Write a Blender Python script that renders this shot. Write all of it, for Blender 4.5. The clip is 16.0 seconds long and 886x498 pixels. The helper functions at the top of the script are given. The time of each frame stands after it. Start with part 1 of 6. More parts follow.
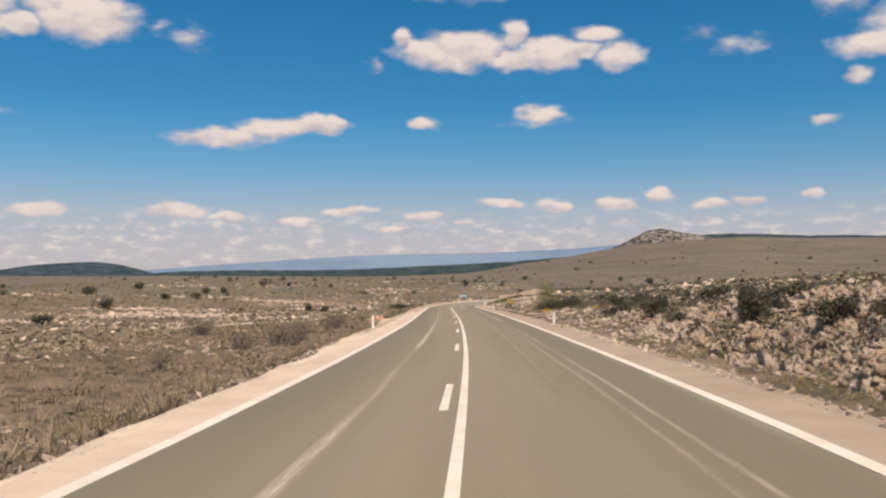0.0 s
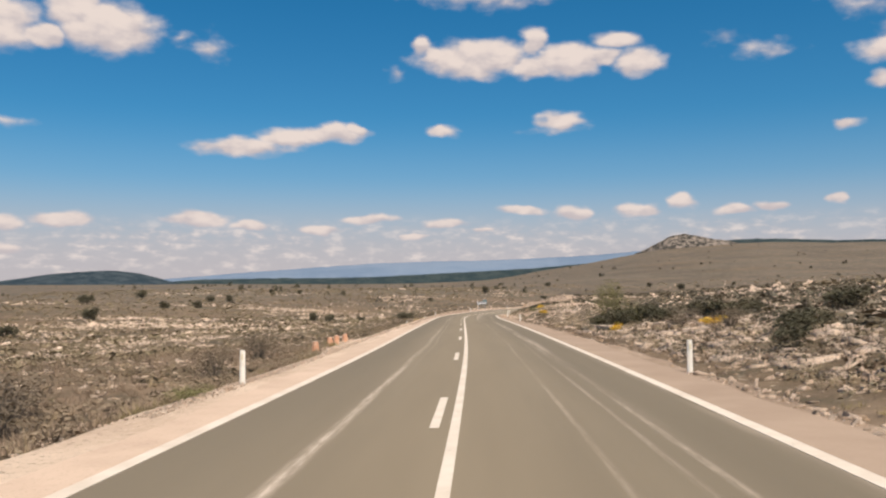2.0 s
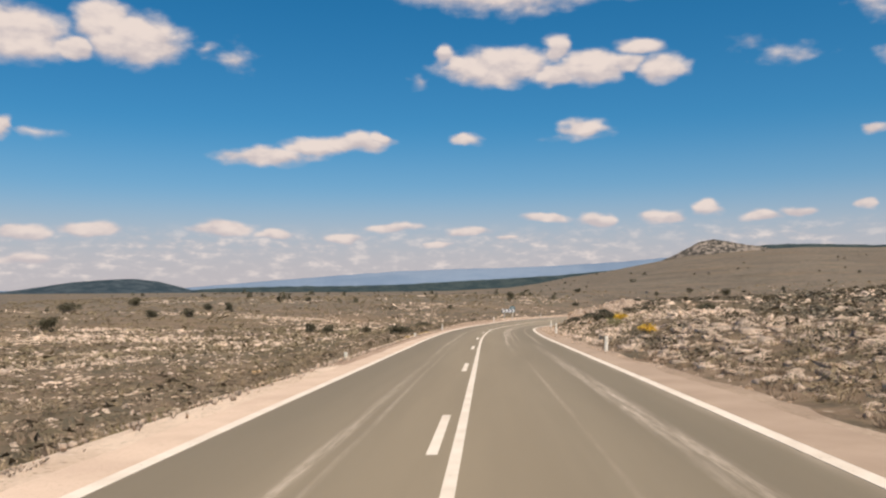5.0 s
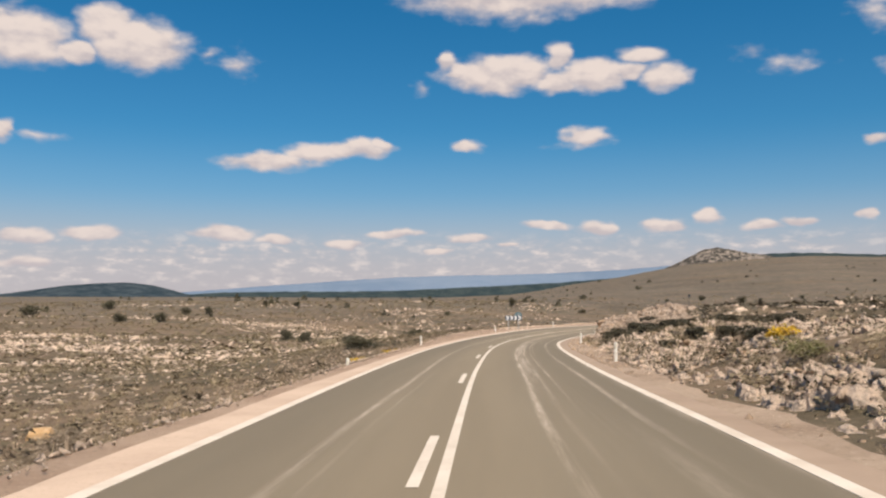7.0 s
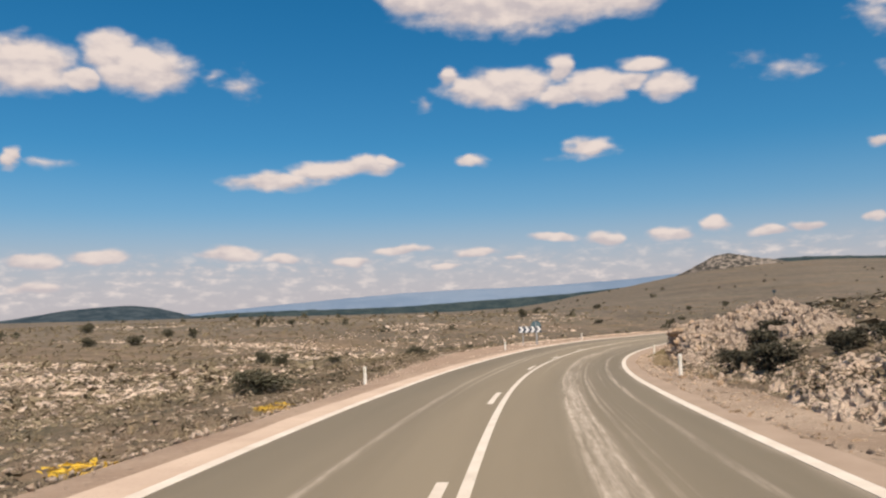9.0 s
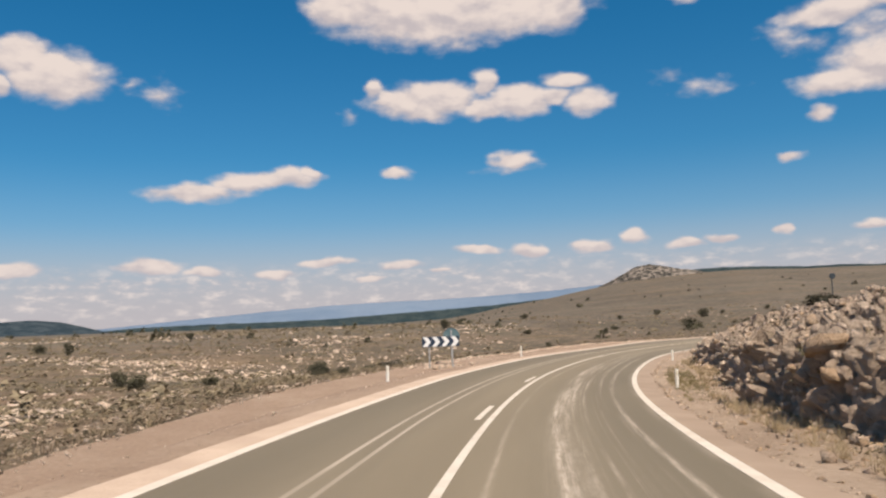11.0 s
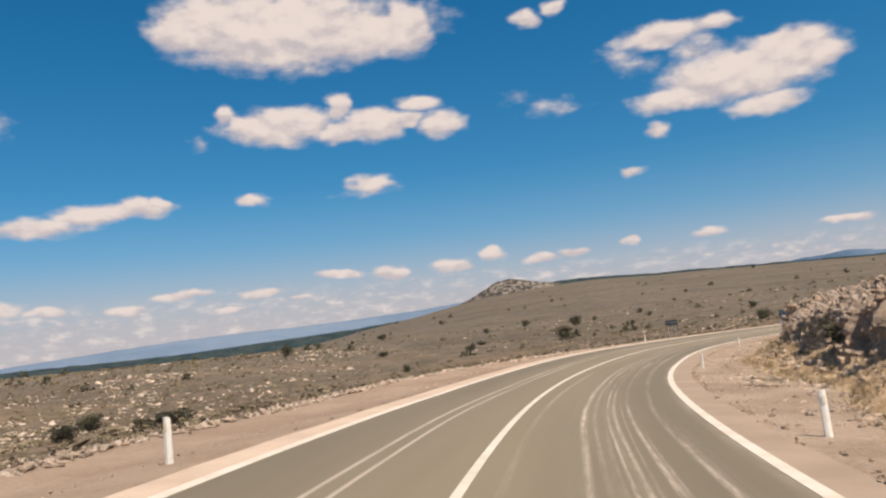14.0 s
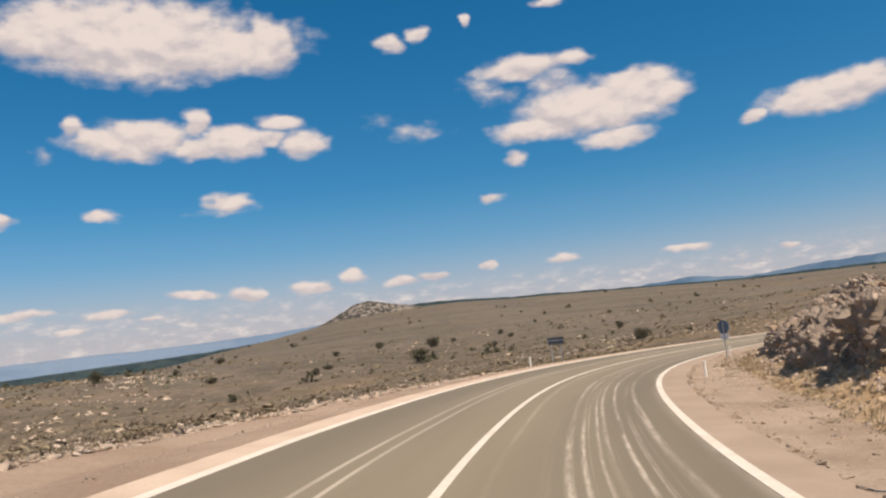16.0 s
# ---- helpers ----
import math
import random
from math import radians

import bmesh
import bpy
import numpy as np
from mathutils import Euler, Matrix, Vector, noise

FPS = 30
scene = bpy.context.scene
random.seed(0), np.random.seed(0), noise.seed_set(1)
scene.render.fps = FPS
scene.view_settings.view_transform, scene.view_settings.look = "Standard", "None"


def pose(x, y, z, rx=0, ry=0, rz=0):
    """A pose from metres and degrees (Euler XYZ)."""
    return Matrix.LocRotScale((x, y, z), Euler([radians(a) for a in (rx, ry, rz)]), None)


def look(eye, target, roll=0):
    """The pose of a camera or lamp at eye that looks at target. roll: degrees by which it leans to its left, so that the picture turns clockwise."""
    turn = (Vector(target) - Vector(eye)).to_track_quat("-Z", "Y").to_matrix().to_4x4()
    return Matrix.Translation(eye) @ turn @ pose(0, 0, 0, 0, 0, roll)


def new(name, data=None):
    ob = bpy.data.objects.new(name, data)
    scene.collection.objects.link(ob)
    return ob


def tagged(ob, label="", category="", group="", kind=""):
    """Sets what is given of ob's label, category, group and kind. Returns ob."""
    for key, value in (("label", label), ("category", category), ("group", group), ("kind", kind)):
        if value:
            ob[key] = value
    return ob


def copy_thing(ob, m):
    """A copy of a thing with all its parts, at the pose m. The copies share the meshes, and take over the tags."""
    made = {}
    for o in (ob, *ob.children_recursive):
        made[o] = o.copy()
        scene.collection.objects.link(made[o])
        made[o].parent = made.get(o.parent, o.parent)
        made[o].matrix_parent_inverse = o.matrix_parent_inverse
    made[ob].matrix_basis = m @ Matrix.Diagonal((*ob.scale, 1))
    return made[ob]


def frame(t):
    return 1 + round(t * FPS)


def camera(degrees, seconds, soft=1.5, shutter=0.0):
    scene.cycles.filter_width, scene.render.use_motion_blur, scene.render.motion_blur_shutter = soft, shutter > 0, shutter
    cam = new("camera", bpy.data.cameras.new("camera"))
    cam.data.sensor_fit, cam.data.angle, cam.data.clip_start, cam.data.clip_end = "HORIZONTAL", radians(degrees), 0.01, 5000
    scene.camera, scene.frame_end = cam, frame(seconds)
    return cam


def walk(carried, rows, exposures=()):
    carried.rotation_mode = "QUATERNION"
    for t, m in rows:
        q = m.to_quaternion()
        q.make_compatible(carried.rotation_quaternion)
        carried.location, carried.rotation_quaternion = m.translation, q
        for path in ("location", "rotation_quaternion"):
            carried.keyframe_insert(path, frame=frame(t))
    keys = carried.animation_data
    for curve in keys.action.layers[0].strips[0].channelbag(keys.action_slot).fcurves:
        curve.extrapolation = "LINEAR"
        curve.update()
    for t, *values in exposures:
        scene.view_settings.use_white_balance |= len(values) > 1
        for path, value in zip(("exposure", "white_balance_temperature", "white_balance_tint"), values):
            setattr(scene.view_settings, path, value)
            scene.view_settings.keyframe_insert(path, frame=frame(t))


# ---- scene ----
# A two-lane road that leaves a straight and swings right past a rock cutting on a dry limestone plateau.
cam = camera(56.05, 16.0, soft=2.25)
# seconds, x, y, z, pitch above level, roll, yaw
ROWS = [
    (0.0, 0.225, 0.000, 1.626, 1.903, 0.116, 2.502),
    (0.5, 0.229, 6.893, 1.462, 2.125, 0.191, 2.968),
    (1.0, 0.195, 13.752, 1.286, 2.301, 0.122, 3.432),
    (1.5, 0.190, 20.571, 1.113, 2.365, 0.141, 3.598),
    (2.0, 0.097, 27.381, 0.955, 2.424, 0.374, 3.901),
    (2.5, -0.047, 34.269, 0.773, 2.467, 0.581, 4.779),
    (3.0, -0.254, 41.166, 0.619, 2.499, 0.568, 5.063),
    (3.5, -0.493, 48.079, 0.453, 2.510, 0.467, 5.245),
    (4.0, -0.733, 55.018, 0.270, 2.668, 0.637, 5.462),
    (4.5, -0.980, 61.896, 0.110, 2.840, 0.684, 5.559),
    (5.0, -1.238, 68.737, -0.029, 2.984, 0.553, 5.547),
    (5.5, -1.504, 75.600, -0.164, 3.109, 0.339, 5.483),
    (6.0, -1.781, 82.543, -0.316, 3.221, 0.134, 5.425),
    (6.5, -2.075, 89.626, -0.497, 3.328, 0.030, 5.432),
    (7.0, -2.404, 96.860, -0.691, 3.446, 0.065, 5.568),
    (7.5, -2.766, 104.097, -0.840, 3.605, 0.182, 5.864),
    (8.0, -3.029, 111.309, -1.042, 3.801, 0.634, 6.109),
    (8.5, -3.259, 118.711, -1.257, 4.104, 1.178, 6.251),
    (9.0, -3.426, 126.309, -1.459, 4.473, 1.681, 6.171),
    (9.5, -3.505, 134.039, -1.647, 4.833, 2.079, 5.715),
    (10.0, -3.474, 141.826, -1.822, 5.107, 2.309, 4.732),
    (10.5, -3.236, 149.593, -1.982, 5.220, 2.307, 3.066),
    (11.0, -2.754, 157.297, -2.148, 5.159, 2.156, 1.053),
    (11.5, -2.101, 165.016, -2.388, 5.089, 2.243, 0.046),
    (12.0, -1.285, 172.788, -2.628, 5.064, 2.543, -1.279),
    (12.5, -0.252, 180.551, -2.749, 5.332, 3.840, -3.044),
    (13.0, 1.032, 188.336, -2.919, 5.486, 4.283, -4.871),
    (13.5, 2.546, 195.966, -3.038, 5.836, 5.083, -6.498),
    (14.0, 4.334, 203.517, -3.117, 6.105, 5.785, -8.193),
    (14.5, 6.439, 210.978, -3.280, 6.225, 6.233, -10.549),
    (15.0, 8.703, 218.286, -3.367, 6.287, 6.193, -12.632),
    (15.5, 11.195, 225.365, -3.461, 6.258, 6.145, -14.865),
    (16.0, 13.812, 232.294, -3.603, 6.707, 5.870, -17.842),
]
walk(cam, [(t, pose(x, y, z, 90 + pitch, roll, yaw)) for t, x, y, z, pitch, roll, yaw in ROWS])

# ---- light ----
SUN_AZ, SUN_EL = 150.0, 58.0          # degrees to the right of the +y axis, degrees above the horizon
to_sun = Vector((math.sin(radians(SUN_AZ)) * math.cos(radians(SUN_EL)),
                 math.cos(radians(SUN_AZ)) * math.cos(radians(SUN_EL)), math.sin(radians(SUN_EL))))
sun = new("sun", bpy.data.lights.new("sun", "SUN"))
sun.data.energy, sun.data.angle, sun.data.color = 4.5, radians(0.53), (1.0, 0.87, 0.71)
sun.matrix_world = look((0, 0, 0), -to_sun) @ pose(0, 0, 0)
sun.location = (0, 0, 60)
scene.view_settings.exposure = 0.45


class Net:
    """Short-hand for building node trees."""

    def __init__(self, tree):
        self.tree = tree
        tree.nodes.clear()

    def add(self, kind, **props):
        node = self.tree.nodes.new(kind)
        for key, value in props.items():
            setattr(node, key, value)
        return node

    def put(self, socket, value):
        if isinstance(value, bpy.types.NodeSocket):
            self.tree.links.new(value, socket)
        elif isinstance(value, tuple) and len(value) == 3 and socket.type == "RGBA":
            socket.default_value = (*value, 1.0)
        else:
            socket.default_value = value

    def math(self, op, a, b=0.0, c=None):
        node = self.add("ShaderNodeMath", operation=op)
        self.put(node.inputs[0], a), self.put(node.inputs[1], b)
        if c is not None:
            self.put(node.inputs[2], c)
        return node.outputs[0]

    def vec(self, op, a, b=(0.0, 0.0, 0.0), scale=None):
        node = self.add("ShaderNodeVectorMath", operation=op)
        self.put(node.inputs[0], a), self.put(node.inputs[1], b)
        if scale is not None:
            self.put(node.inputs["Scale"], scale)
        return node.outputs["Value" if op in ("LENGTH", "DISTANCE", "DOT_PRODUCT") else "Vector"]

    def mix(self, fac, a, b, blend="MIX"):
        node = self.add("ShaderNodeMix", data_type="RGBA", blend_type=blend)
        self.put(node.inputs["Factor"], fac)
        self.put(node.inputs[6], a)
        self.put(node.inputs[7], b)
        return node.outputs[2]

    def ramp(self, fac, lo, hi, a=0.0, b=1.0, smooth=True):
        node = self.add("ShaderNodeMapRange", interpolation_type="SMOOTHSTEP" if smooth else "LINEAR")
        for key, value in (("Value", fac), ("From Min", lo), ("From Max", hi), ("To Min", a), ("To Max", b)):
            self.put(node.inputs[key], value)
        return node.outputs["Result"]

    def noise(self, vector, scale, detail=4.0, rough=0.55, distort=0.0, color=False):
        node = self.add("ShaderNodeTexNoise", noise_dimensions="3D")
        self.put(node.inputs["Vector"], vector)
        for key, value in (("Scale", scale), ("Detail", detail), ("Roughness", rough), ("Distortion", distort)):
            self.put(node.inputs[key], value)
        return node.outputs["Color" if color else "Fac"]

    def cells(self, vector, scale, feature="F1", out="Distance"):
        node = self.add("ShaderNodeTexVoronoi", feature=feature)
        self.put(node.inputs["Vector"], vector), self.put(node.inputs["Scale"], scale)
        return node.outputs[out]

    def scaled(self, vector, sx, sy, sz):
        return self.vec("MULTIPLY", vector, (sx, sy, sz))


# ---- sky ----
world = bpy.data.worlds.new("sky")
scene.world = world
world.use_nodes = True
net = Net(world.node_tree)
sky = net.add("ShaderNodeTexSky", sky_type="NISHITA", sun_disc=False, sun_elevation=radians(SUN_EL),
              sun_rotation=radians(SUN_AZ), altitude=900.0, air_density=1.0, dust_density=0.6, ozone_density=2.5)
ray_way = net.add("ShaderNodeTexCoord").outputs["Generated"]
split = net.add("ShaderNodeSeparateXYZ")
net.put(split.inputs[0], ray_way)
wx, wy, wz = split.outputs
azimuth = net.math("MULTIPLY", net.math("ARCTAN2", wx, wy), 57.2958)
elevation = net.math("MULTIPLY", net.math("ARCSINE", wz), 57.2958)
place = net.add("ShaderNodeCombineXYZ")
net.put(place.inputs[0], azimuth), net.put(place.inputs[1], elevation)
spot = place.outputs[0]
# ragged outlines: the place is shifted by noise
shift = net.vec("SUBTRACT", net.noise(net.scaled(spot, 0.42, 0.75, 1.0), 1.0, 2.0, 0.5, color=True), (0.5, 0.5, 0.5))
torn = net.vec("ADD", spot, net.vec("MULTIPLY", shift, (2.0, 1.0, 0.0)))
cover = rise = None
torn_el = net.add("ShaderNodeSeparateXYZ")
net.put(torn_el.inputs[0], torn)


def cloud(az, el, wide, high, thick=1.0):
    """One billow of a cloud: centre and half sizes in degrees; thin ones stay see-through."""
    global cover, rise
    away = net.vec("LENGTH", net.vec("MULTIPLY", net.vec("SUBTRACT", torn, (az, el, 0.0)), (1 / wide, 1 / high, 0.0)))
    # thickness in units of the billow's half height, so that small ones stay small
    body = net.math("MULTIPLY", net.math("SUBTRACT", 1.0, away), min(1.0, 0.62 + 0.3 * high))
    if thick < 1.0:
        body = net.math("MULTIPLY_ADD", body, 0.35, thick - 0.11)
    elif el < 6.0:
        body = net.math("ADD", body, 0.11)
    up = net.math("MULTIPLY", net.math("SUBTRACT", torn_el.outputs[1], el), 1 / high)
    if cover is None:
        cover, rise = body, up
        return
    over = net.ramp(net.math("SUBTRACT", body, cover), -0.15, 0.15)
    rise = net.math("MULTIPLY_ADD", net.math("SUBTRACT", up, rise), over, rise)
    cover = net.math("SMOOTH_MAX", cover, body, 0.15)


cloud(-32.9, 15.9, 3.3, 1.8)
cloud(-28.0, 17.2, 1.95, 1.36)
cloud(-26.0, 16.3, 3.4, 1.75)
cloud(-19.8, 15.47, 1.56, 0.97, 0.02)
cloud(-21.5, 16.08, 0.58, 0.39, 0.02)
cloud(-5.3, 16.11, 0.86, 0.62)
cloud(-1.4, 15.32, 4.3, 1.36)
cloud(2.5, 16.32, 0.97, 0.97)
cloud(4.8, 14.93, 2.53, 1.25)
cloud(8.1, 16.1, 1.63, 0.70)
cloud(9.6, 14.6, 1.75, 0.98)
cloud(-7.1, 14.32, 0.62, 0.36, 0.10)
cloud(-4.4, 15.65, 1.0, 0.65)
cloud(2.2, 14.6, 1.7, 0.95)
cloud(7.3, 15.0, 1.4, 0.6)
cloud(-29.6, 15.4, 1.3, 0.7)
cloud(-17.3, 9.23, 3.50, 0.66)
cloud(-14.3, 9.89, 2.14, 0.74)
cloud(-11.2, 10.33, 2.14, 0.70)
cloud(-9.7, 10.62, 0.58, 0.47)
cloud(-12.8, 10.15, 1.7, 0.6)
cloud(-3.9, 10.48, 1.17, 0.43)
cloud(4.2, 11.05, 1.71, 0.70)
cloud(4.0, 10.41, 2.33, 0.31, 0.02)
cloud(15.1, 15.91, 1.17, 0.54, 0.02)
cloud(17.6, 14.78, 1.95, 0.70, 0.02)
cloud(-20.4, 4.44, 2.14, 0.51)
cloud(-16.9, 4.0, 1.36, 0.35)
cloud(-28.4, 4.24, 1.75, 0.47)
cloud(-32.4, 4.01, 1.75, 0.54)
cloud(-32.4, 2.2, 1.75, 0.39)
cloud(-12.3, 3.85, 1.36, 0.35)
cloud(-8.8, 4.53, 1.75, 0.35)
cloud(-3.8, 4.26, 1.56, 0.31)
cloud(1.7, 4.99, 1.56, 0.31)
cloud(5.0, 4.83, 1.05, 0.51)
cloud(9.4, 4.85, 1.36, 0.43)
cloud(12.2, 5.34, 0.78, 0.58)
cloud(15.4, 4.69, 1.17, 0.31)
cloud(17.7, 4.86, 1.17, 0.31)
cloud(21.7, 5.14, 0.58, 0.31)
cloud(-5.9, 3.41, 0.97, 0.23)
cloud(-1.1, 3.86, 0.70, 0.23)
cloud(-33.5, 10.3, 0.54, 0.86)
cloud(-32.0, 10.17, 1.36, 0.39, 0.02)
cloud(-0.8, 21.51, 8.56, 2.92)
cloud(7.6, 21.18, 2.33, 1.95)
cloud(-7.9, 21.61, 2.33, 1.56)
cloud(30.0, 14.96, 5.84, 1.87)
cloud(33.3, 15.75, 3.1, 1.45)
cloud(31.2, 12.81, 2.72, 0.78)
cloud(24.2, 12.39, 1.01, 0.58)
cloud(25.4, 18.25, 3.6, 0.85)
cloud(22.4, 17.5, 1.56, 0.78, 0.02)
cloud(28.8, 18.45, 1.5, 0.5)
cloud(22.4, 9.73, 0.86, 0.43)
cloud(44.5, 13.17, 4.09, 1.25)
cloud(47.1, 13.44, 1.95, 1.17)
cloud(40.2, 12.64, 0.97, 0.54)
cloud(16.2, 20.72, 1.01, 0.62)
cloud(18.3, 21.19, 0.86, 0.54)
cloud(21.9, 21.71, 0.47, 0.47)
cloud(27.8, 22.2, 1.36, 0.31)
cloud(26.8, 5.17, 1.17, 0.31)
cloud(34.8, 4.78, 1.56, 0.27)
cloud(41.2, 4.13, 0.78, 0.27)
cloud(25.6, 14.1, 2.9, 0.8)
cloud(34.9, 15.2, 1.95, 0.9)
cloud(4.5, 20.9, 4.2, 1.9)
cloud(9.8, 21.6, 1.6, 0.9, 0.05)
cloud(27.2, 17.0, 1.6, 1.2, 0.1)
cloud(23.8, 16.6, 1.5, 0.6, 0.03)
cloud(-6.0, 22.0, 3.0, 2.2)
billow = net.noise(net.scaled(spot, 0.65, 1.15, 1.0), 1.0, 3.5, 0.48)
wisp = net.math("ADD", cover, net.math("MULTIPLY", net.math("SUBTRACT", billow, 0.5), 0.62))
curl = net.noise(net.scaled(spot, 1.9, 2.6, 1.0), 1.0, 4.0, 0.6)
wisp = net.math("ADD", wisp, net.math("MULTIPLY", net.math("SUBTRACT", curl, 0.5), 0.13))
big = net.ramp(wisp, -0.16, 0.40)
# the rows of small flat clouds over the horizon
flat = net.noise(net.scaled(spot, 0.75, 1.8, 1.0), 1.0, 4.0, 0.58)
band = net.math("MULTIPLY", net.ramp(elevation, 0.2, 1.4), net.ramp(elevation, 3.2, 5.0, 1.0, 0.0))
low = net.math("MULTIPLY", net.ramp(flat, 0.34, 0.68), net.math("MULTIPLY", band, net.ramp(net.noise(net.scaled(spot, 0.13, 0.5, 1.0), 1.0, 2.0, 0.5), 0.34, 0.60, 0.35, 0.80)))
# unseen clouds above the view, added as fill light for shaded surfaces
overhead_fill = net.noise(net.scaled(ray_way, 1.0, 1.0, 1.6), 3.2, 5.0, 0.55)
overhead_fill = net.math("MULTIPLY", net.ramp(overhead_fill, 0.50, 0.62), net.ramp(elevation, 26.0, 33.0))
amount = net.math("MAXIMUM", net.math("MAXIMUM", big, low), overhead_fill)
# lit tops and greyer bellies
lump = net.noise(net.scaled(net.vec("ADD", spot, (3.1, 0.5, 0.0)), 0.28, 0.7, 1.0), 1.0, 3.0, 0.5)
above = net.noise(net.scaled(net.vec("ADD", spot, (0.35, 0.75, 0.0)), 0.65, 1.15, 1.0), 1.0, 3.5, 0.48)
lit = net.math("MULTIPLY", net.math("SUBTRACT", billow, above), 0.9)
sunny = net.math("ADD", net.math("MULTIPLY", wisp, 0.28), net.math("MULTIPLY", net.ramp(rise, -0.9, 0.7), 0.42))
relief = net.ramp(net.math("ADD", net.math("ADD", sunny, net.math("MULTIPLY", lump, 0.6)), lit), 0.25, 0.92)
white = net.mix(relief, (0.415, 0.366, 0.372), (0.60, 0.512, 0.468))
white = net.mix(net.ramp(wisp, -0.1, 0.34, 0.55, 0.0), white, (0.36, 0.36, 0.41))
tint = net.mix(net.ramp(elevation, 6.0, 24.0), (0.0215, 0.0550, 0.0670), (0.0090, 0.0535, 0.0710))
air = net.mix(1.0, sky.outputs[0], tint, "MULTIPLY")
haze = net.ramp(elevation, -1.0, 12.0, 1.0, 0.0)
clear = net.mix(net.math("MULTIPLY", haze, 0.80), air, (0.300, 0.318, 0.395))
clear = net.mix(net.ramp(elevation, 0.6, 7.6, 0.97, 0.0), clear, (0.385, 0.356, 0.368))
small = net.mix(net.ramp(flat, 0.46, 0.70), (0.40, 0.375, 0.39), (0.62, 0.54, 0.50))
veiled = net.mix(net.math("MULTIPLY", haze, 0.12), net.mix(net.ramp(net.math("SUBTRACT", low, big), -0.2, 0.3), white, small), (0.42, 0.40, 0.43))
shade = net.add("ShaderNodeBackground")
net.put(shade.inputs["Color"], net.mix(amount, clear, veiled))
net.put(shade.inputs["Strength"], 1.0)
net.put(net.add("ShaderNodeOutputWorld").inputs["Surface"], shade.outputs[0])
world.cycles.sampling_method = "MANUAL"
world.cycles.sample_map_resolution = 512

# ---- materials ----


def surface(name, rough=0.9, spec=0.3):
    """A new material: its net, its shader and the place in metres."""
    m = bpy.data.materials.new(name)
    m.use_nodes = True
    n = Net(m.node_tree)
    bsdf = n.add("ShaderNodeBsdfPrincipled")
    n.put(bsdf.inputs["Roughness"], rough), n.put(bsdf.inputs["Specular IOR Level"], spec)
    n.put(n.add("ShaderNodeOutputMaterial").inputs["Surface"], bsdf.outputs[0])
    return m, n, bsdf, n.add("ShaderNodeNewGeometry").outputs["Position"]


def bumped(n, bsdf, height, strength, distance):
    node = n.add("ShaderNodeBump")
    n.put(node.inputs["Height"], height), n.put(node.inputs["Strength"], strength), n.put(node.inputs["Distance"], distance)
    n.put(bsdf.inputs["Normal"], node.outputs[0])


